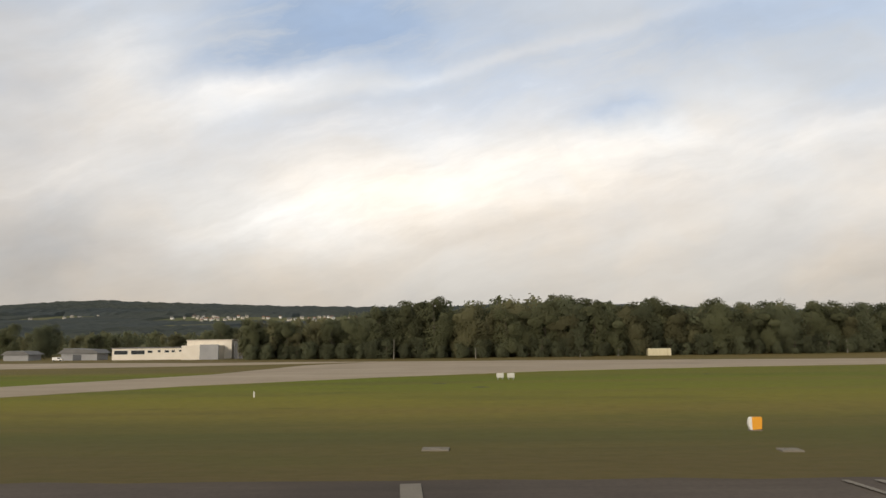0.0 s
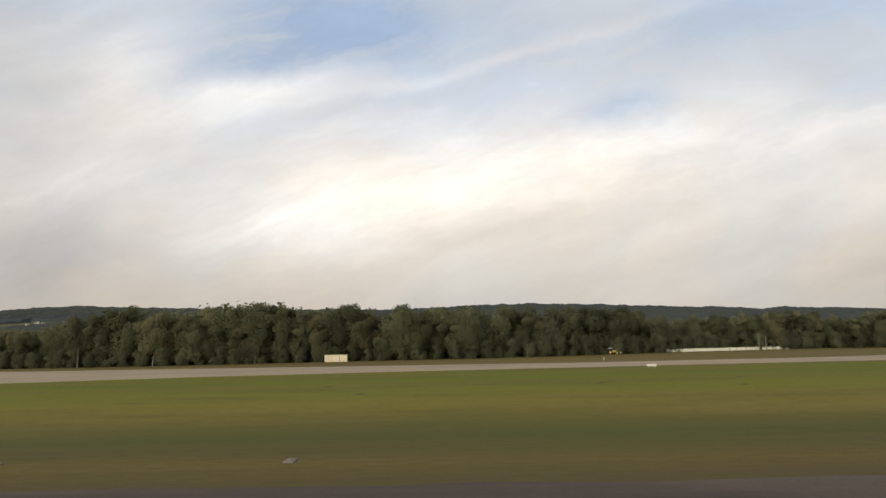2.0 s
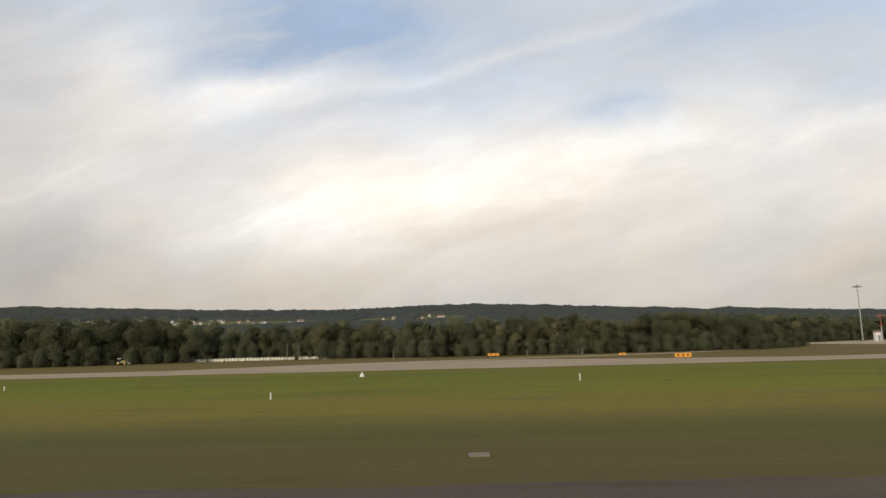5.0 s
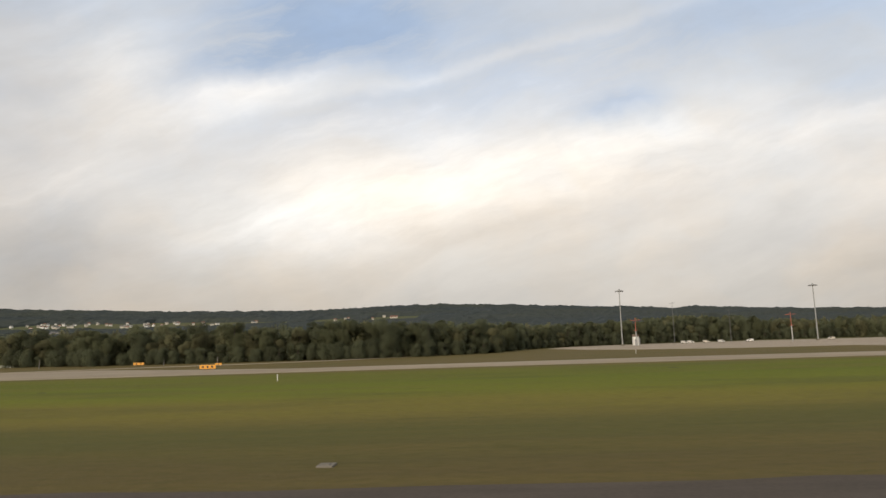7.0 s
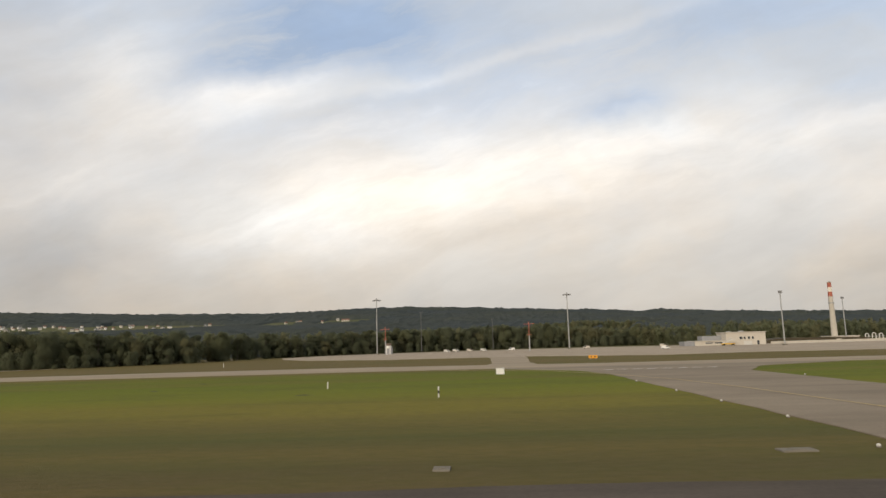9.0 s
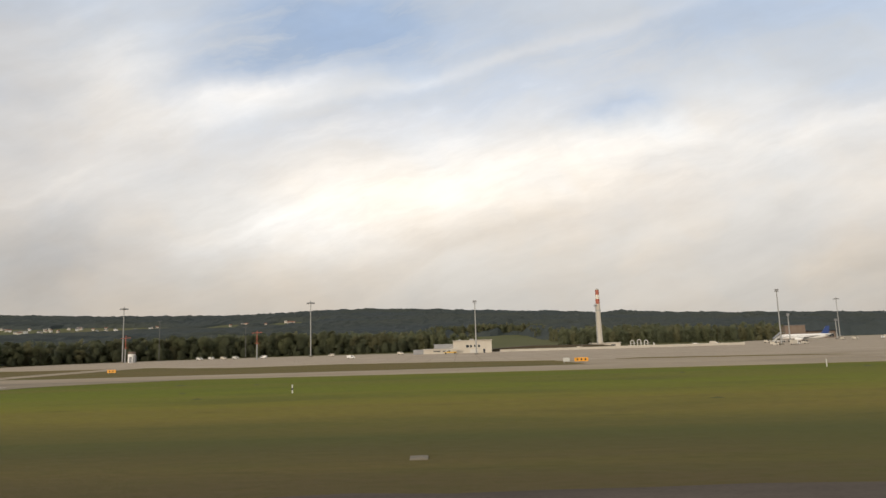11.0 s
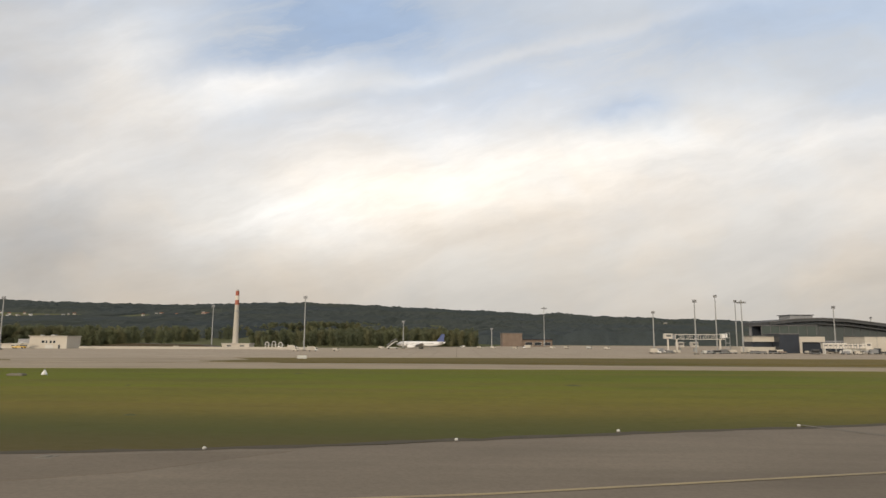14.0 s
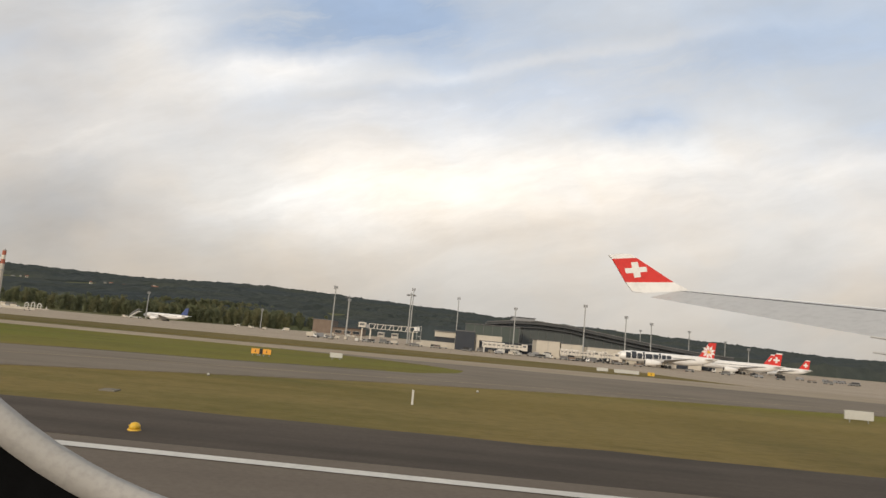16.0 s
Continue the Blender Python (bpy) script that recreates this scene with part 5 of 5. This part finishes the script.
    add("fuselage", lathe([(10, 0.05, zc - 0.25), (9.7, 0.35, zc - 0.2), (9.0, 0.72, zc - 0.1), (8.0, 0.96, zc - 0.02), (6.8, r, zc), (-4.5, r, zc), (-6.5, 0.92, zc + 0.12), (-8.5, 0.60, zc + 0.38), (-9.8, 0.26, zc + 0.62), (-10.2, 0.08, zc + 0.7)], 22), HULL)
    for sgn in (-1, 1):
        add("wing", wing_bm(2.4, 3.6, -2.2, 0.9, sgn * 0.9, sgn * 9.2, zc - 0.55, zc + 0.35, 0.42, 0.12), WING_GREY)
        add("tailplane", wing_bm(-7.2, 1.9, -9.0, 0.7, sgn * 0.4, sgn * 3.4, zc + 0.5, zc + 0.75, 0.2, 0.08), HULL)
        e = add("engine", lathe([(4.7, 0.52, 0.95), (4.4, 0.66, 0.95), (3.2, 0.64, 0.95), (2.0, 0.40, 0.95), (1.5, 0.24, 0.95)], 16), HULL)
        e.location = (0, sgn * 3.3 * s, 0)
        f = add("intake", lathe([(4.72, 0.46, 0.95), (4.3, 0.44, 0.95)], 16), DARK_WALL, parent=e)
        p_ = add("pylon", box(1.1, 3.4, -0.08, 0.08, 1.3, 1.75), WING_GREY)
        p_.location = (0, sgn * 3.3 * s, 0)
        for u in (-0.6, 0.2):
            add("wheel", tube((u, sgn * 1.25 - 0.14, 0.33), (u, sgn * 1.25 + 0.14, 0.33), 0.33, 0.33, 14), BLACK)
        add("gear_leg", tube((-0.2, sgn * 1.25, 0.3), (-0.2, sgn * 1.1, 1.5), 0.1, 0.12, 8), STEEL)
        add("window_row", box(-5.6, 7.0, sgn * (r - 0.03) - 0.012, sgn * (r - 0.03) + 0.012, zc + 0.18, zc + 0.34), GREY_WALL)
    add("gear_leg", tube((7.4, 0, 0.3), (7.4, 0, 1.2), 0.08, 0.1, 8), STEEL)
    for v in (-0.16, 0.16):
        add("wheel", tube((7.4, v - 0.08, 0.26), (7.4, v + 0.08, 0.26), 0.26, 0.26, 14), BLACK)
    add("cockpit_window", prism([(8.75, zc + 0.22), (9.25, zc + 0.12), (9.1, zc + 0.34), (8.75, zc + 0.5)], 1.1, at=-0.55), WINDOW)
    add("fin", prism([(-6.3, zc + 0.75), (-8.5, zc + 3.95), (-9.8, zc + 3.95), (-9.4, zc + 0.55)], 0.24, at=-0.12), fin, "painted tail fin")
    if emblem == "cross":
        add("fin_cross", cross_bm(-8.45, zc + 2.25, 0.72, -0.14, 0.14), WHITE, "white cross on the red fin")
    elif emblem == "flower":
        bm = bmesh.new()
        for k in range(9):
            a = 6.283 * k / 9
            c_ = Vector((-8.35 + 0.8 * math.cos(a), 0, zc + 2.1 + 0.8 * math.sin(a)))
            d_ = Vector((math.cos(a), 0, math.sin(a)))
            q_ = Vector((-d_.z, 0, d_.x)) * 0.2
            vs = [(c_ - d_ * 0.55), (c_ + q_ * 1.3), (c_ + d_ * 0.6), (c_ - q_ * 1.3)]
            prism([(v.x, v.z) for v in vs], 0.30, bm, at=-0.15)
        add("fin_flower", bm, WHITE, "white petals painted on the fin")
        add("flower_heart", tube((-8.35, -0.17, zc + 2.1), (-8.35, 0.17, zc + 2.1), 0.26, 0.26, 12), YELLOW, "yellow flower heart")
    if bars:
        u = 8.0
        for wide, tall in ((0.95, 0), (0.95, 1), (0.95, 0), (0.34, 1), (1.35, 0), (0.95, 0), (0.34, 1), (0.85, 0), (0.85, 0))[:bars]:
            for sgn in (-1, 1):
                add("dark_patch", hull_patch(u - wide, u, -0.42, 0.98 if tall else 0.62, r, zc, sgn), DARK_WALL, "plain dark patch in place of lettering")
            u -= wide + 0.17
    elif emblem == "cross":
        add("fin_tip", prism([(-8.32, zc + 3.68), (-8.5, zc + 3.97), (-9.82, zc + 3.97), (-9.76, zc + 3.68)], 0.26, at=-0.13), HULL, "white cap of the fin")
    return t


airliner(435.2, 184.0, 172, 0.69, BLUE, "", "white airliner with a dark blue tail fin on the apron")
t = thing("passenger_stairs", 428.3, 182.2, 0.03, "grey mobile passenger stairs standing at an airliner", "stairs")
part("stair_ramp", prism([(-2.6, 0.3), (-0.2, 2.1), (0.7, 2.1), (0.7, 1.9), (0.0, 1.9), (-2.2, 0.25)], 0.9, at=-0.45), LATTICE, t)
part("canopy", prism([(-2.3, 1.1), (-0.2, 2.7), (0.7, 2.7), (0.7, 2.6), (-0.1, 2.6), (-2.2, 1.0)], 1.0, at=-0.5), GREY_WALL, t)
part("chassis", box(-2.4, 0.9, -0.5, 0.5, 0.22, 0.45, bevel=0.03), LATTICE, t)
for u in (-1.8, 0.4):
    for v in (-0.5, 0.5):
        part("wheel", tube((u, v - 0.06, 0.2), (u, v + 0.06, 0.2), 0.2, 0.2, 12), BLACK, t)
airliner(564.2, 149.0, 176, 1.10, RED, "flower", "white airliner with a red flower tail at the terminal", bars=9)
airliner(586.5, 163.0, 174, 0.98, RED, "cross", "white airliner with a red tail bearing a white cross")
airliner(591.5, 176.0, 172, 0.95, RED, "cross", "white airliner with a red tail bearing a white cross")
airliner(608.5, 190.0, 174, 0.86, RED, "cross", "white airliner with a red tail bearing a white cross")

# ---------------------------------------------------------------- terminal pier
t = thing("freight_building", 470.6, 250, 0.03, "brown brick freight building with a lower wing", "building")
part("wall", box(-8.2, -0.8, 0, 12, 0, 4.9), BROWN, t)
part("roof", box(-8.4, -0.6, -0.2, 12.2, 4.9, 5.1), ROOF, t)
part("wing_wall", box(-0.8, 10.5, 0.5, 12, 0, 2.6), BROWN, t)
part("wing_roof", box(-0.8, 10.8, -0.4, 12.2, 2.6, 2.9), DARK_WALL, t)
openings(t, [(0.4, 3.0, 0.5, 0.4, 1.6), (3.8, 6.4, 0.5, 0.4, 1.6), (7.2, 9.8, 0.5, 0.4, 1.6)])

t = thing("terminal_pier", 552, 172, 0.03, "long glazed terminal pier with a curved grey roof", "terminal")
roof_line = [(-27, 7.5), (-21, 8.3), (-14, 8.6), (-7, 8.3), (2, 7.2), (11, 6.0), (20, 5.0), (28, 4.3), (36, 3.8)]


def under(drop):
    return [(x, z_ - drop) for x, z_ in roof_line]


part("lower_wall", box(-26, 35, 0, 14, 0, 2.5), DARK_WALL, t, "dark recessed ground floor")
part("upper_wall", prism([(-26, 2.5), (35, 2.5)] + [(min(max(x, -26), 35), z_) for x, z_ in under(0.75)[::-1]], 12, at=0.7), GREY_WALL, t)
part("floor_edge", box(-26.4, 35.4, -0.4, 0.1, 2.4, 2.75), GREY_WALL, t)
part("roof", prism(roof_line + under(0.8)[::-1], 16.5, at=-1.6), DARK_ROOF, t)
part("roof_edge", prism(under(-0.05) + under(0.16)[::-1], 0.2, at=-1.82), ROOF, t)
part("canopy", prism(under(1.45) + under(1.7)[::-1], 1.4, at=-1.0), DARK_ROOF, t, "dark projecting sunshade")
part("penthouse", box(-20.4, -14.6, 1, 7, 8.0, 9.3), GREY_WALL, t)
part("penthouse_roof", box(-20.7, -14.3, 0.7, 7.3, 9.3, 9.45), DARK_ROOF, t)
for k in range(29):
    x0 = -25.9 + 2.1 * k
    top = min(lerp_table(roof_line, x0), lerp_table(roof_line, x0 + 2.0)) - 0.85
    part("glass_pane", box(x0, x0 + 2.0, 0.52, 0.66, 2.8, max(top, 2.95)), GLASS, t)
    part("mullion", box(x0 - 0.08, x0 - 0.02, 0.44, 0.7, 2.75, lerp_table(roof_line, x0) - 0.8), ROOF, t)

t = thing("glass_hall", 526.5, 163, 0.03, "pale green glazed hall in a thin steel frame", "hall")
part("rear_wall", box(-7, 6.2, 5, 5.4, 0, 6.4), DARK_WALL, t)
for k in range(6):
    x0 = -7 + 2.2 * k
    part("glass_pane", box(x0 + 0.06, x0 + 2.14, 0, 0.1, 2.6, 6.3), PALE_GLASS, t)
    part("column", box(x0 - 0.06, x0 + 0.06, -0.1, 0.1, 0, 6.3), ROOF, t)
part("column", box(6.14, 6.26, -0.1, 0.1, 0, 6.3), ROOF, t)
part("base_wall", box(-7, 6.2, 0, 0.3, 0, 2.6), DARK_WALL, t)
part("roof", box(-7.2, 6.4, -0.3, 5.5, 6.3, 6.45), ROOF, t)

t = thing("gate_house", 519.4, 149.5, 0.03, "dark box-shaped gate building at the pier end", "building")
part("wall", box(-2.2, 2.2, 0, 8, 0, 4.2, bevel=0.03), DARK_WALL, t)
part("roof", box(-2.3, 2.3, -0.1, 8.1, 4.2, 4.4), ROOF, t)
t = thing("gate_house", 523.6, 150.5, 0.03, "pale concrete gate frame with a dark opening", "building")
part("pier", box(-1.9, -0.9, 0, 3, 0, 3.7), BEIGE, t)
part("lintel", box(-0.9, 4.2, 0, 3, 2.5, 3.7), BEIGE, t)
# solid block set back in the opening, its darkness put into the colour
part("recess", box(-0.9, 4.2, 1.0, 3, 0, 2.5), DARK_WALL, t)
t = thing("gate_house", 514.8, 152.0, 0.03, "pale gate building with a dark opening and flat roof", "building")
part("upper_wall", box(-2.4, 2.5, 0, 5, 2.5, 3.7), BEIGE, t)
# opening filled by a solid block, dark by its colour
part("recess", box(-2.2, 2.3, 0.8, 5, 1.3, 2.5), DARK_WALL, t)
part("lower_wall", box(-5.4, 2.6, -0.4, 5, 0, 1.35), CONCRETE, t)
part("roof", box(-2.6, 2.7, -0.3, 5.2, 3.7, 3.9), ROOF, t)
for x0, x1, y0, h in ((535.4, 540.6, 148.5, 3.7), (540.9, 545.6, 148.5, 3.4), (549.0, 557.4, 160.0, 3.2), (559.1, 566.3, 163.0, 3.0), (568.0, 577.3, 163.0, 2.9)):
    t = thing("gate_house", (x0 + x1) / 2, y0, 0.03, "beige windowless gate building block", "building")
    w = (x1 - x0) / 2
    part("wall", box(-w, w, 0, 8, 0, h), BEIGE, t)
    part("roof", box(-w - 0.1, w + 0.1, -0.1, 8.1, h, h + 0.15), ROOF, t)
    part("door", box(-w * 0.3, w * 0.3, -0.05, 0.05, 0, 1.2), DARK_WALL, t)
    part("joint", box(-0.03, 0.03, -0.03, 0.02, 0, h), GREY_WALL, t)


def jet_bridge(x, y, length, z, turn, label="pale passenger boarding bridge on wheeled legs"):
    """A boarding bridge, its cab at the far end along +x."""
    t = thing("boarding_bridge", x, y, 0.03, label, "boarding bridge", "boarding bridges", turn)
    part("tunnel", box(0, length * 0.55, -0.62, 0.62, z, z + 1.1, bevel=0.05), BRIDGE, t)
    part("tunnel_roof", box(-0.1, length * 0.56, -0.68, 0.68, z + 1.1, z + 1.2, bevel=0.02), HULL, t)
    for k in range(int(length * 1.6)):
        part("rib", box(0.3 + 0.58 * k, 0.36 + 0.58 * k, -0.66, -0.5, z + 0.05, z + 1.08), GREY_WALL, t)
    part("inner_tunnel", box(length * 0.5, length, -0.52, 0.52, z + 0.08, z + 1.0, bevel=0.05), BRIDGE, t)
    for k in range(9):
        u = length * (0.03 + 0.115 * k)
        part("tunnel_window", box(u, u + length * 0.07, -0.66 if u < length * 0.5 else -0.56, -0.5, z + 0.55, z + 0.78), ROOF, t)
    part("cab", box(length - 0.2, length + 1.1, -0.7, 0.7, z - 0.1, z + 1.3, bevel=0.08), BRIDGE, t)
    part("cab_window", box(length + 0.1, length + 0.8, -0.73, -0.6, z + 0.65, z + 1.05), ROOF, t)
    for u in (0.4, length * 0.72):
        part("support_leg", box(u - 0.14, u + 0.14, -0.5, -0.25, 0, z), LATTICE, t)
        part("support_leg", box(u - 0.14, u + 0.14, 0.25, 0.5, 0, z), LATTICE, t)
    for v in (-0.5, 0.5):
        part("wheel", tube((length * 0.72, v - 0.12, 0.28), (length * 0.72, v + 0.12, 0.28), 0.28, 0.28, 14), BLACK, t)
    part("stair", prism([(length * 0.78, z), (length * 1.1, 0.05), (length * 1.1 + 0.2, 0.05), (length * 0.78 + 0.25, z)], 0.5, at=-1.2), STEEL, t)


jet_bridge(523.2, 143.5, 8.6, 1.15, -6)
jet_bridge(540.0, 144.0, 7.2, 1.05, -8)
jet_bridge(546.6, 143.0, 4.8, 1.05, -4)
jet_bridge(547.4, 153.0, 3.8, 1.25, -16)

t = thing("gantry", 502.0, 157, 0.03, "long lattice steel gantry on columns at the gates", "gantry")
for zz in (3.0, 4.1):
    for v in (-0.6, 0.6):
        part("chord", box(-5.6, 6.2, v - 0.05, v + 0.05, zz - 0.06, zz + 0.06), BRIDGE, t)
for k in range(13):
    u = -5.5 + 0.96 * k
    for v in (-0.6, 0.6):
        part("strut", tube((u, v, 3.0), (u + (0.48 if k % 2 else 0.0), v, 4.1), 0.05, 0.05, 5), BRIDGE, t)
part("deck", box(-5.6, 6.2, -0.55, 0.55, 2.95, 3.02), STEEL, t)
part("head_box", box(5.3, 6.5, -0.7, 0.7, 3.3, 4.3, bevel=0.04), WHITE, t)
part("cabin", box(-8.0, -6.3, -0.8, 0.8, 3.1, 4.3, bevel=0.05), BRIDGE, t)
part("cabin_window", box(-7.75, -6.55, -0.84, -0.7, 3.55, 4.05), ROOF, t)
for u in (-5.1, 5.0):
    part("column", box(u - 0.16, u + 0.16, -0.2, 0.2, 0, 3.0), BRIDGE, t)
part("link_deck", box(-6.3, -5.5, -0.5, 0.5, 3.0, 3.9), GREY_WALL, t)
part("leg", box(-7.3, -7.0, -0.15, 0.15, 0, 3.0), BRIDGE, t)
t = thing("lattice_frame", 508.5, 156.2, 0.03, "upright white lattice frame tower", "frame tower")
for u in (-0.5, 0.5):
    part("upright", box(u - 0.05, u + 0.05, -0.05, 0.08, 0, 4.5), STEEL, t)
for zz in (0.9, 2.1, 3.3, 4.42):
    part("rung", box(-0.5, 0.5, -0.05, 0.05, zz, zz + 0.12), STEEL, t)
for x, z0 in ((499.0, 1.0), (502.4, 1.0)):
    t = thing("boarding_cab", x, 161.2, 0.03, "white boxy boarding bridge head on a leg", "boarding bridge", "boarding bridges")
    part("cab", box(-0.8, 0.8, -0.8, 0.8, z0 + 0.1, z0 + 1.35, bevel=0.08), BRIDGE, t)
    part("cab_window", box(-0.55, 0.55, -0.84, -0.7, z0 + 0.65, z0 + 1.0), ROOF, t)
    part("leg", box(-0.2, 0.2, -0.2, 0.2, 0, z0), STEEL, t)
rng = random.Random(31)
for i in range(18):
    x = rng.uniform(486, 547)
    y = rng.uniform(139, 147)
    tr = rng.random() < 0.4
    van(x, y, rng.choice((0, 180, 90, 25, -20)), rng.choice((LATTICE, BEIGE, BEIGE, GREY_WALL, ROOF)), truck=tr, label="pale airport service truck near the gates" if tr else "small airport service van near the gates")
for i in range(9):
    van(rng.uniform(576, 640), rng.uniform(148, 158), rng.choice((0, 180, 25)), rng.choice((LATTICE, BEIGE, GREY_WALL)), truck=rng.random() < 0.3, label="airport service vehicle beside parked airliners")
places = [(rng.uniform(556, 618), rng.uniform(131, 152)) for i in range(14)] + [(rng.uniform(487, 556), rng.uniform(139.5, 146.5)) for i in range(34)]
for x, y in places:
    t = thing("baggage_cart", x, y, 0.03, "low grey baggage cart on the apron", "cart", "baggage carts")
    part("deck", box(-0.9, 0.9, -0.4, 0.4, 0.22, 0.32, bevel=0.02), STEEL, t)
    part("load", box(-0.7, 0.7, -0.35, 0.35, 0.32, rng.uniform(0.5, 0.95), bevel=0.05), rng.choice((GREY_WALL, BEIGE, BLACK, ROOF, BROWN)), t)
    for u in (-0.6, 0.6):
        for v in (-0.38, 0.38):
            part("wheel", tube((u, v - 0.05, 0.13), (u, v + 0.05, 0.13), 0.13, 0.13, 10), BLACK, t)

# ---------------------------------------------------------------- the airliner that carries the camera: its wing, where it is at the end of the walk
wing = thing("airliner_wing", 522.5, 15.2, 4.1, "grey swept airliner wing with a red winglet bearing a white cross", "wing")


def loc(x, y, z):
    return Vector((x - 522.5, y - 15.2, z - 4.1))


def loft(a, b, bm=None):
    bm = bm or bmesh.new()
    a, b = [bm.verts.new(v) for v in a], [bm.verts.new(v) for v in b]
    n = len(a)
    for i in range(n):
        bm.faces.new((a[i], a[(i + 1) % n], b[(i + 1) % n], b[i]))
    bm.faces.new(a[::-1])
    bm.faces.new(b)
    bmesh.ops.recalc_face_normals(bm, faces=bm.faces[:])
    return bm


def section(le, te, thick):
    """A wing section between a leading and a trailing edge."""
    d = te - le
    up_ = Vector((0, 0, 1))
    return [le, le + d * 0.06 + up_ * thick * 0.5, le + d * 0.3 + up_ * thick * 0.7, le + d * 0.7 + up_ * thick * 0.35, te, le + d * 0.6 - up_ * thick * 0.2, le + d * 0.2 - up_ * thick * 0.35]


TIP_LE, TIP_TE = loc(523.06, 15.15, 4.154), loc(522.15, 15.05, 3.945)
MID_LE, MID_TE = loc(525.40, 11.7, 3.755), loc(524.23, 10.1, 3.205)
ROOT_LE, ROOT_TE = MID_LE + (MID_LE - TIP_LE) * 1.3, MID_TE + (MID_TE - TIP_TE) * 0.9
part("outer_panel", loft(section(MID_LE, MID_TE, 0.15), section(TIP_LE, TIP_TE, 0.07)), WING_GREY, wing)
part("inner_panel", loft(section(ROOT_LE, ROOT_TE, 0.42), section(MID_LE, MID_TE, 0.15)), WING_GREY, wing)
part("leading_edge", loft(section(MID_LE + Vector((0.03, 0, 0.02)), MID_LE.lerp(MID_TE, 0.12), 0.10), section(TIP_LE + Vector((0.02, 0, 0.01)), TIP_LE.lerp(TIP_TE, 0.12), 0.05)), SLAT, wing, "pale metal leading edge slat")


def hinge(le, te, thick):
    return le + (te - le) * 0.2 + Vector((0, 0, thick * 0.61))


part("hinge_line", tube(hinge(MID_LE, MID_TE, 0.15), hinge(TIP_LE, TIP_TE, 0.07), 0.016, 0.008, 6), DARK_ROOF, wing, "dark gap along the flap hinge")
part("hinge_line", tube(hinge(ROOT_LE, ROOT_TE, 0.42), hinge(MID_LE, MID_TE, 0.15), 0.022, 0.016, 6), DARK_ROOF, wing, "dark gap along the flap hinge")
for p, q in (((524.02, 9.9, 3.19), (525.4, 9.0, 3.10)), ((524.06, 9.9, 2.96), (525.6, 8.4, 2.84))):
    part("flap_fairing", tube(loc(*p), loc(*q), 0.012, 0.10, 12), WING_GREY, wing, "slim grey flap track fairing")


def plate(pts, cant, thick=0.05):
    """A plate standing on the tip, leaning outwards as it rises."""
    lo = [loc(x, 15.2 + (z - 4.1) * cant - thick / 2, z) for x, z in pts]
    return loft(lo, [v + Vector((0, thick, 0)) for v in lo])


part("winglet", plate([(521.774, 4.057), (522.049, 4.041), (523.108, 4.185), (523.0, 4.25), (522.749, 4.362), (521.62, 4.262)], 0.3), HULL, wing, "white foot of the winglet")
part("red_field", plate([(521.62, 4.262), (522.749, 4.362), (521.891, 4.888), (521.31, 4.814)], 0.3, 0.052), RED, wing, "red field of the winglet")
part("winglet_top", plate([(521.31, 4.814), (521.891, 4.888), (521.80, 4.948), (521.705, 4.978), (521.50, 4.962), (521.23, 4.899)], 0.3), HULL, wing, "white top of the winglet")
part("cross", plate([(521.625, 4.477), (522.134, 4.565), (522.112, 4.689), (521.601, 4.601)], 0.3, 0.064), WHITE, wing, "white cross bar")
part("cross", plate([(521.823, 4.391), (521.983, 4.419), (521.915, 4.791), (521.753, 4.762)], 0.3, 0.066), WHITE, wing, "white cross bar")

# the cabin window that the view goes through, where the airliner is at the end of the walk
window = thing("cabin_window", 0, 0, 0, "rounded cabin window surround of pale plastic with trim blackened for shade", "window")
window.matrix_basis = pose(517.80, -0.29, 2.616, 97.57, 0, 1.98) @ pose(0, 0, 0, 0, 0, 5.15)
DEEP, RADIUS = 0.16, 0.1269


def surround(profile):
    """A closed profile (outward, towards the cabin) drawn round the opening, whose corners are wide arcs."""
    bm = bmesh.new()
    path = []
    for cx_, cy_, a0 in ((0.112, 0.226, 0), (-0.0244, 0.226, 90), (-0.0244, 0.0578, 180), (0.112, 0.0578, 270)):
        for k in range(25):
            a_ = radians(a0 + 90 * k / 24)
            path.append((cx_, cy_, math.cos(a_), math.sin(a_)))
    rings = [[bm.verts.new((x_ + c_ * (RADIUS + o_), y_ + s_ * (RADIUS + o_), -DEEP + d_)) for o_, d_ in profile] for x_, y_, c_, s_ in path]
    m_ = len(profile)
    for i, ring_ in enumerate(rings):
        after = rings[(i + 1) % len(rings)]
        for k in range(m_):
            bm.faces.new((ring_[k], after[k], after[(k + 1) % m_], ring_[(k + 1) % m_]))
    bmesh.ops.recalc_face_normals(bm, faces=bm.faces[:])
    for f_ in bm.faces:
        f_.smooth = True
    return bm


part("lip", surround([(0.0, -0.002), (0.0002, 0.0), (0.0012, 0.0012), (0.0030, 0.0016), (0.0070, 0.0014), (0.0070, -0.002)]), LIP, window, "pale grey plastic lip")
# trim outside the lip, its black colour holds the cabin shade
part("shaded_trim", surround([(0.0071, -0.002), (0.0071, 0.001), (0.02, 0.003), (0.10, 0.005), (0.10, -0.002)]), SHADED_TRIM, window, "window gasket and panel, cabin shade put into a near-black colour")
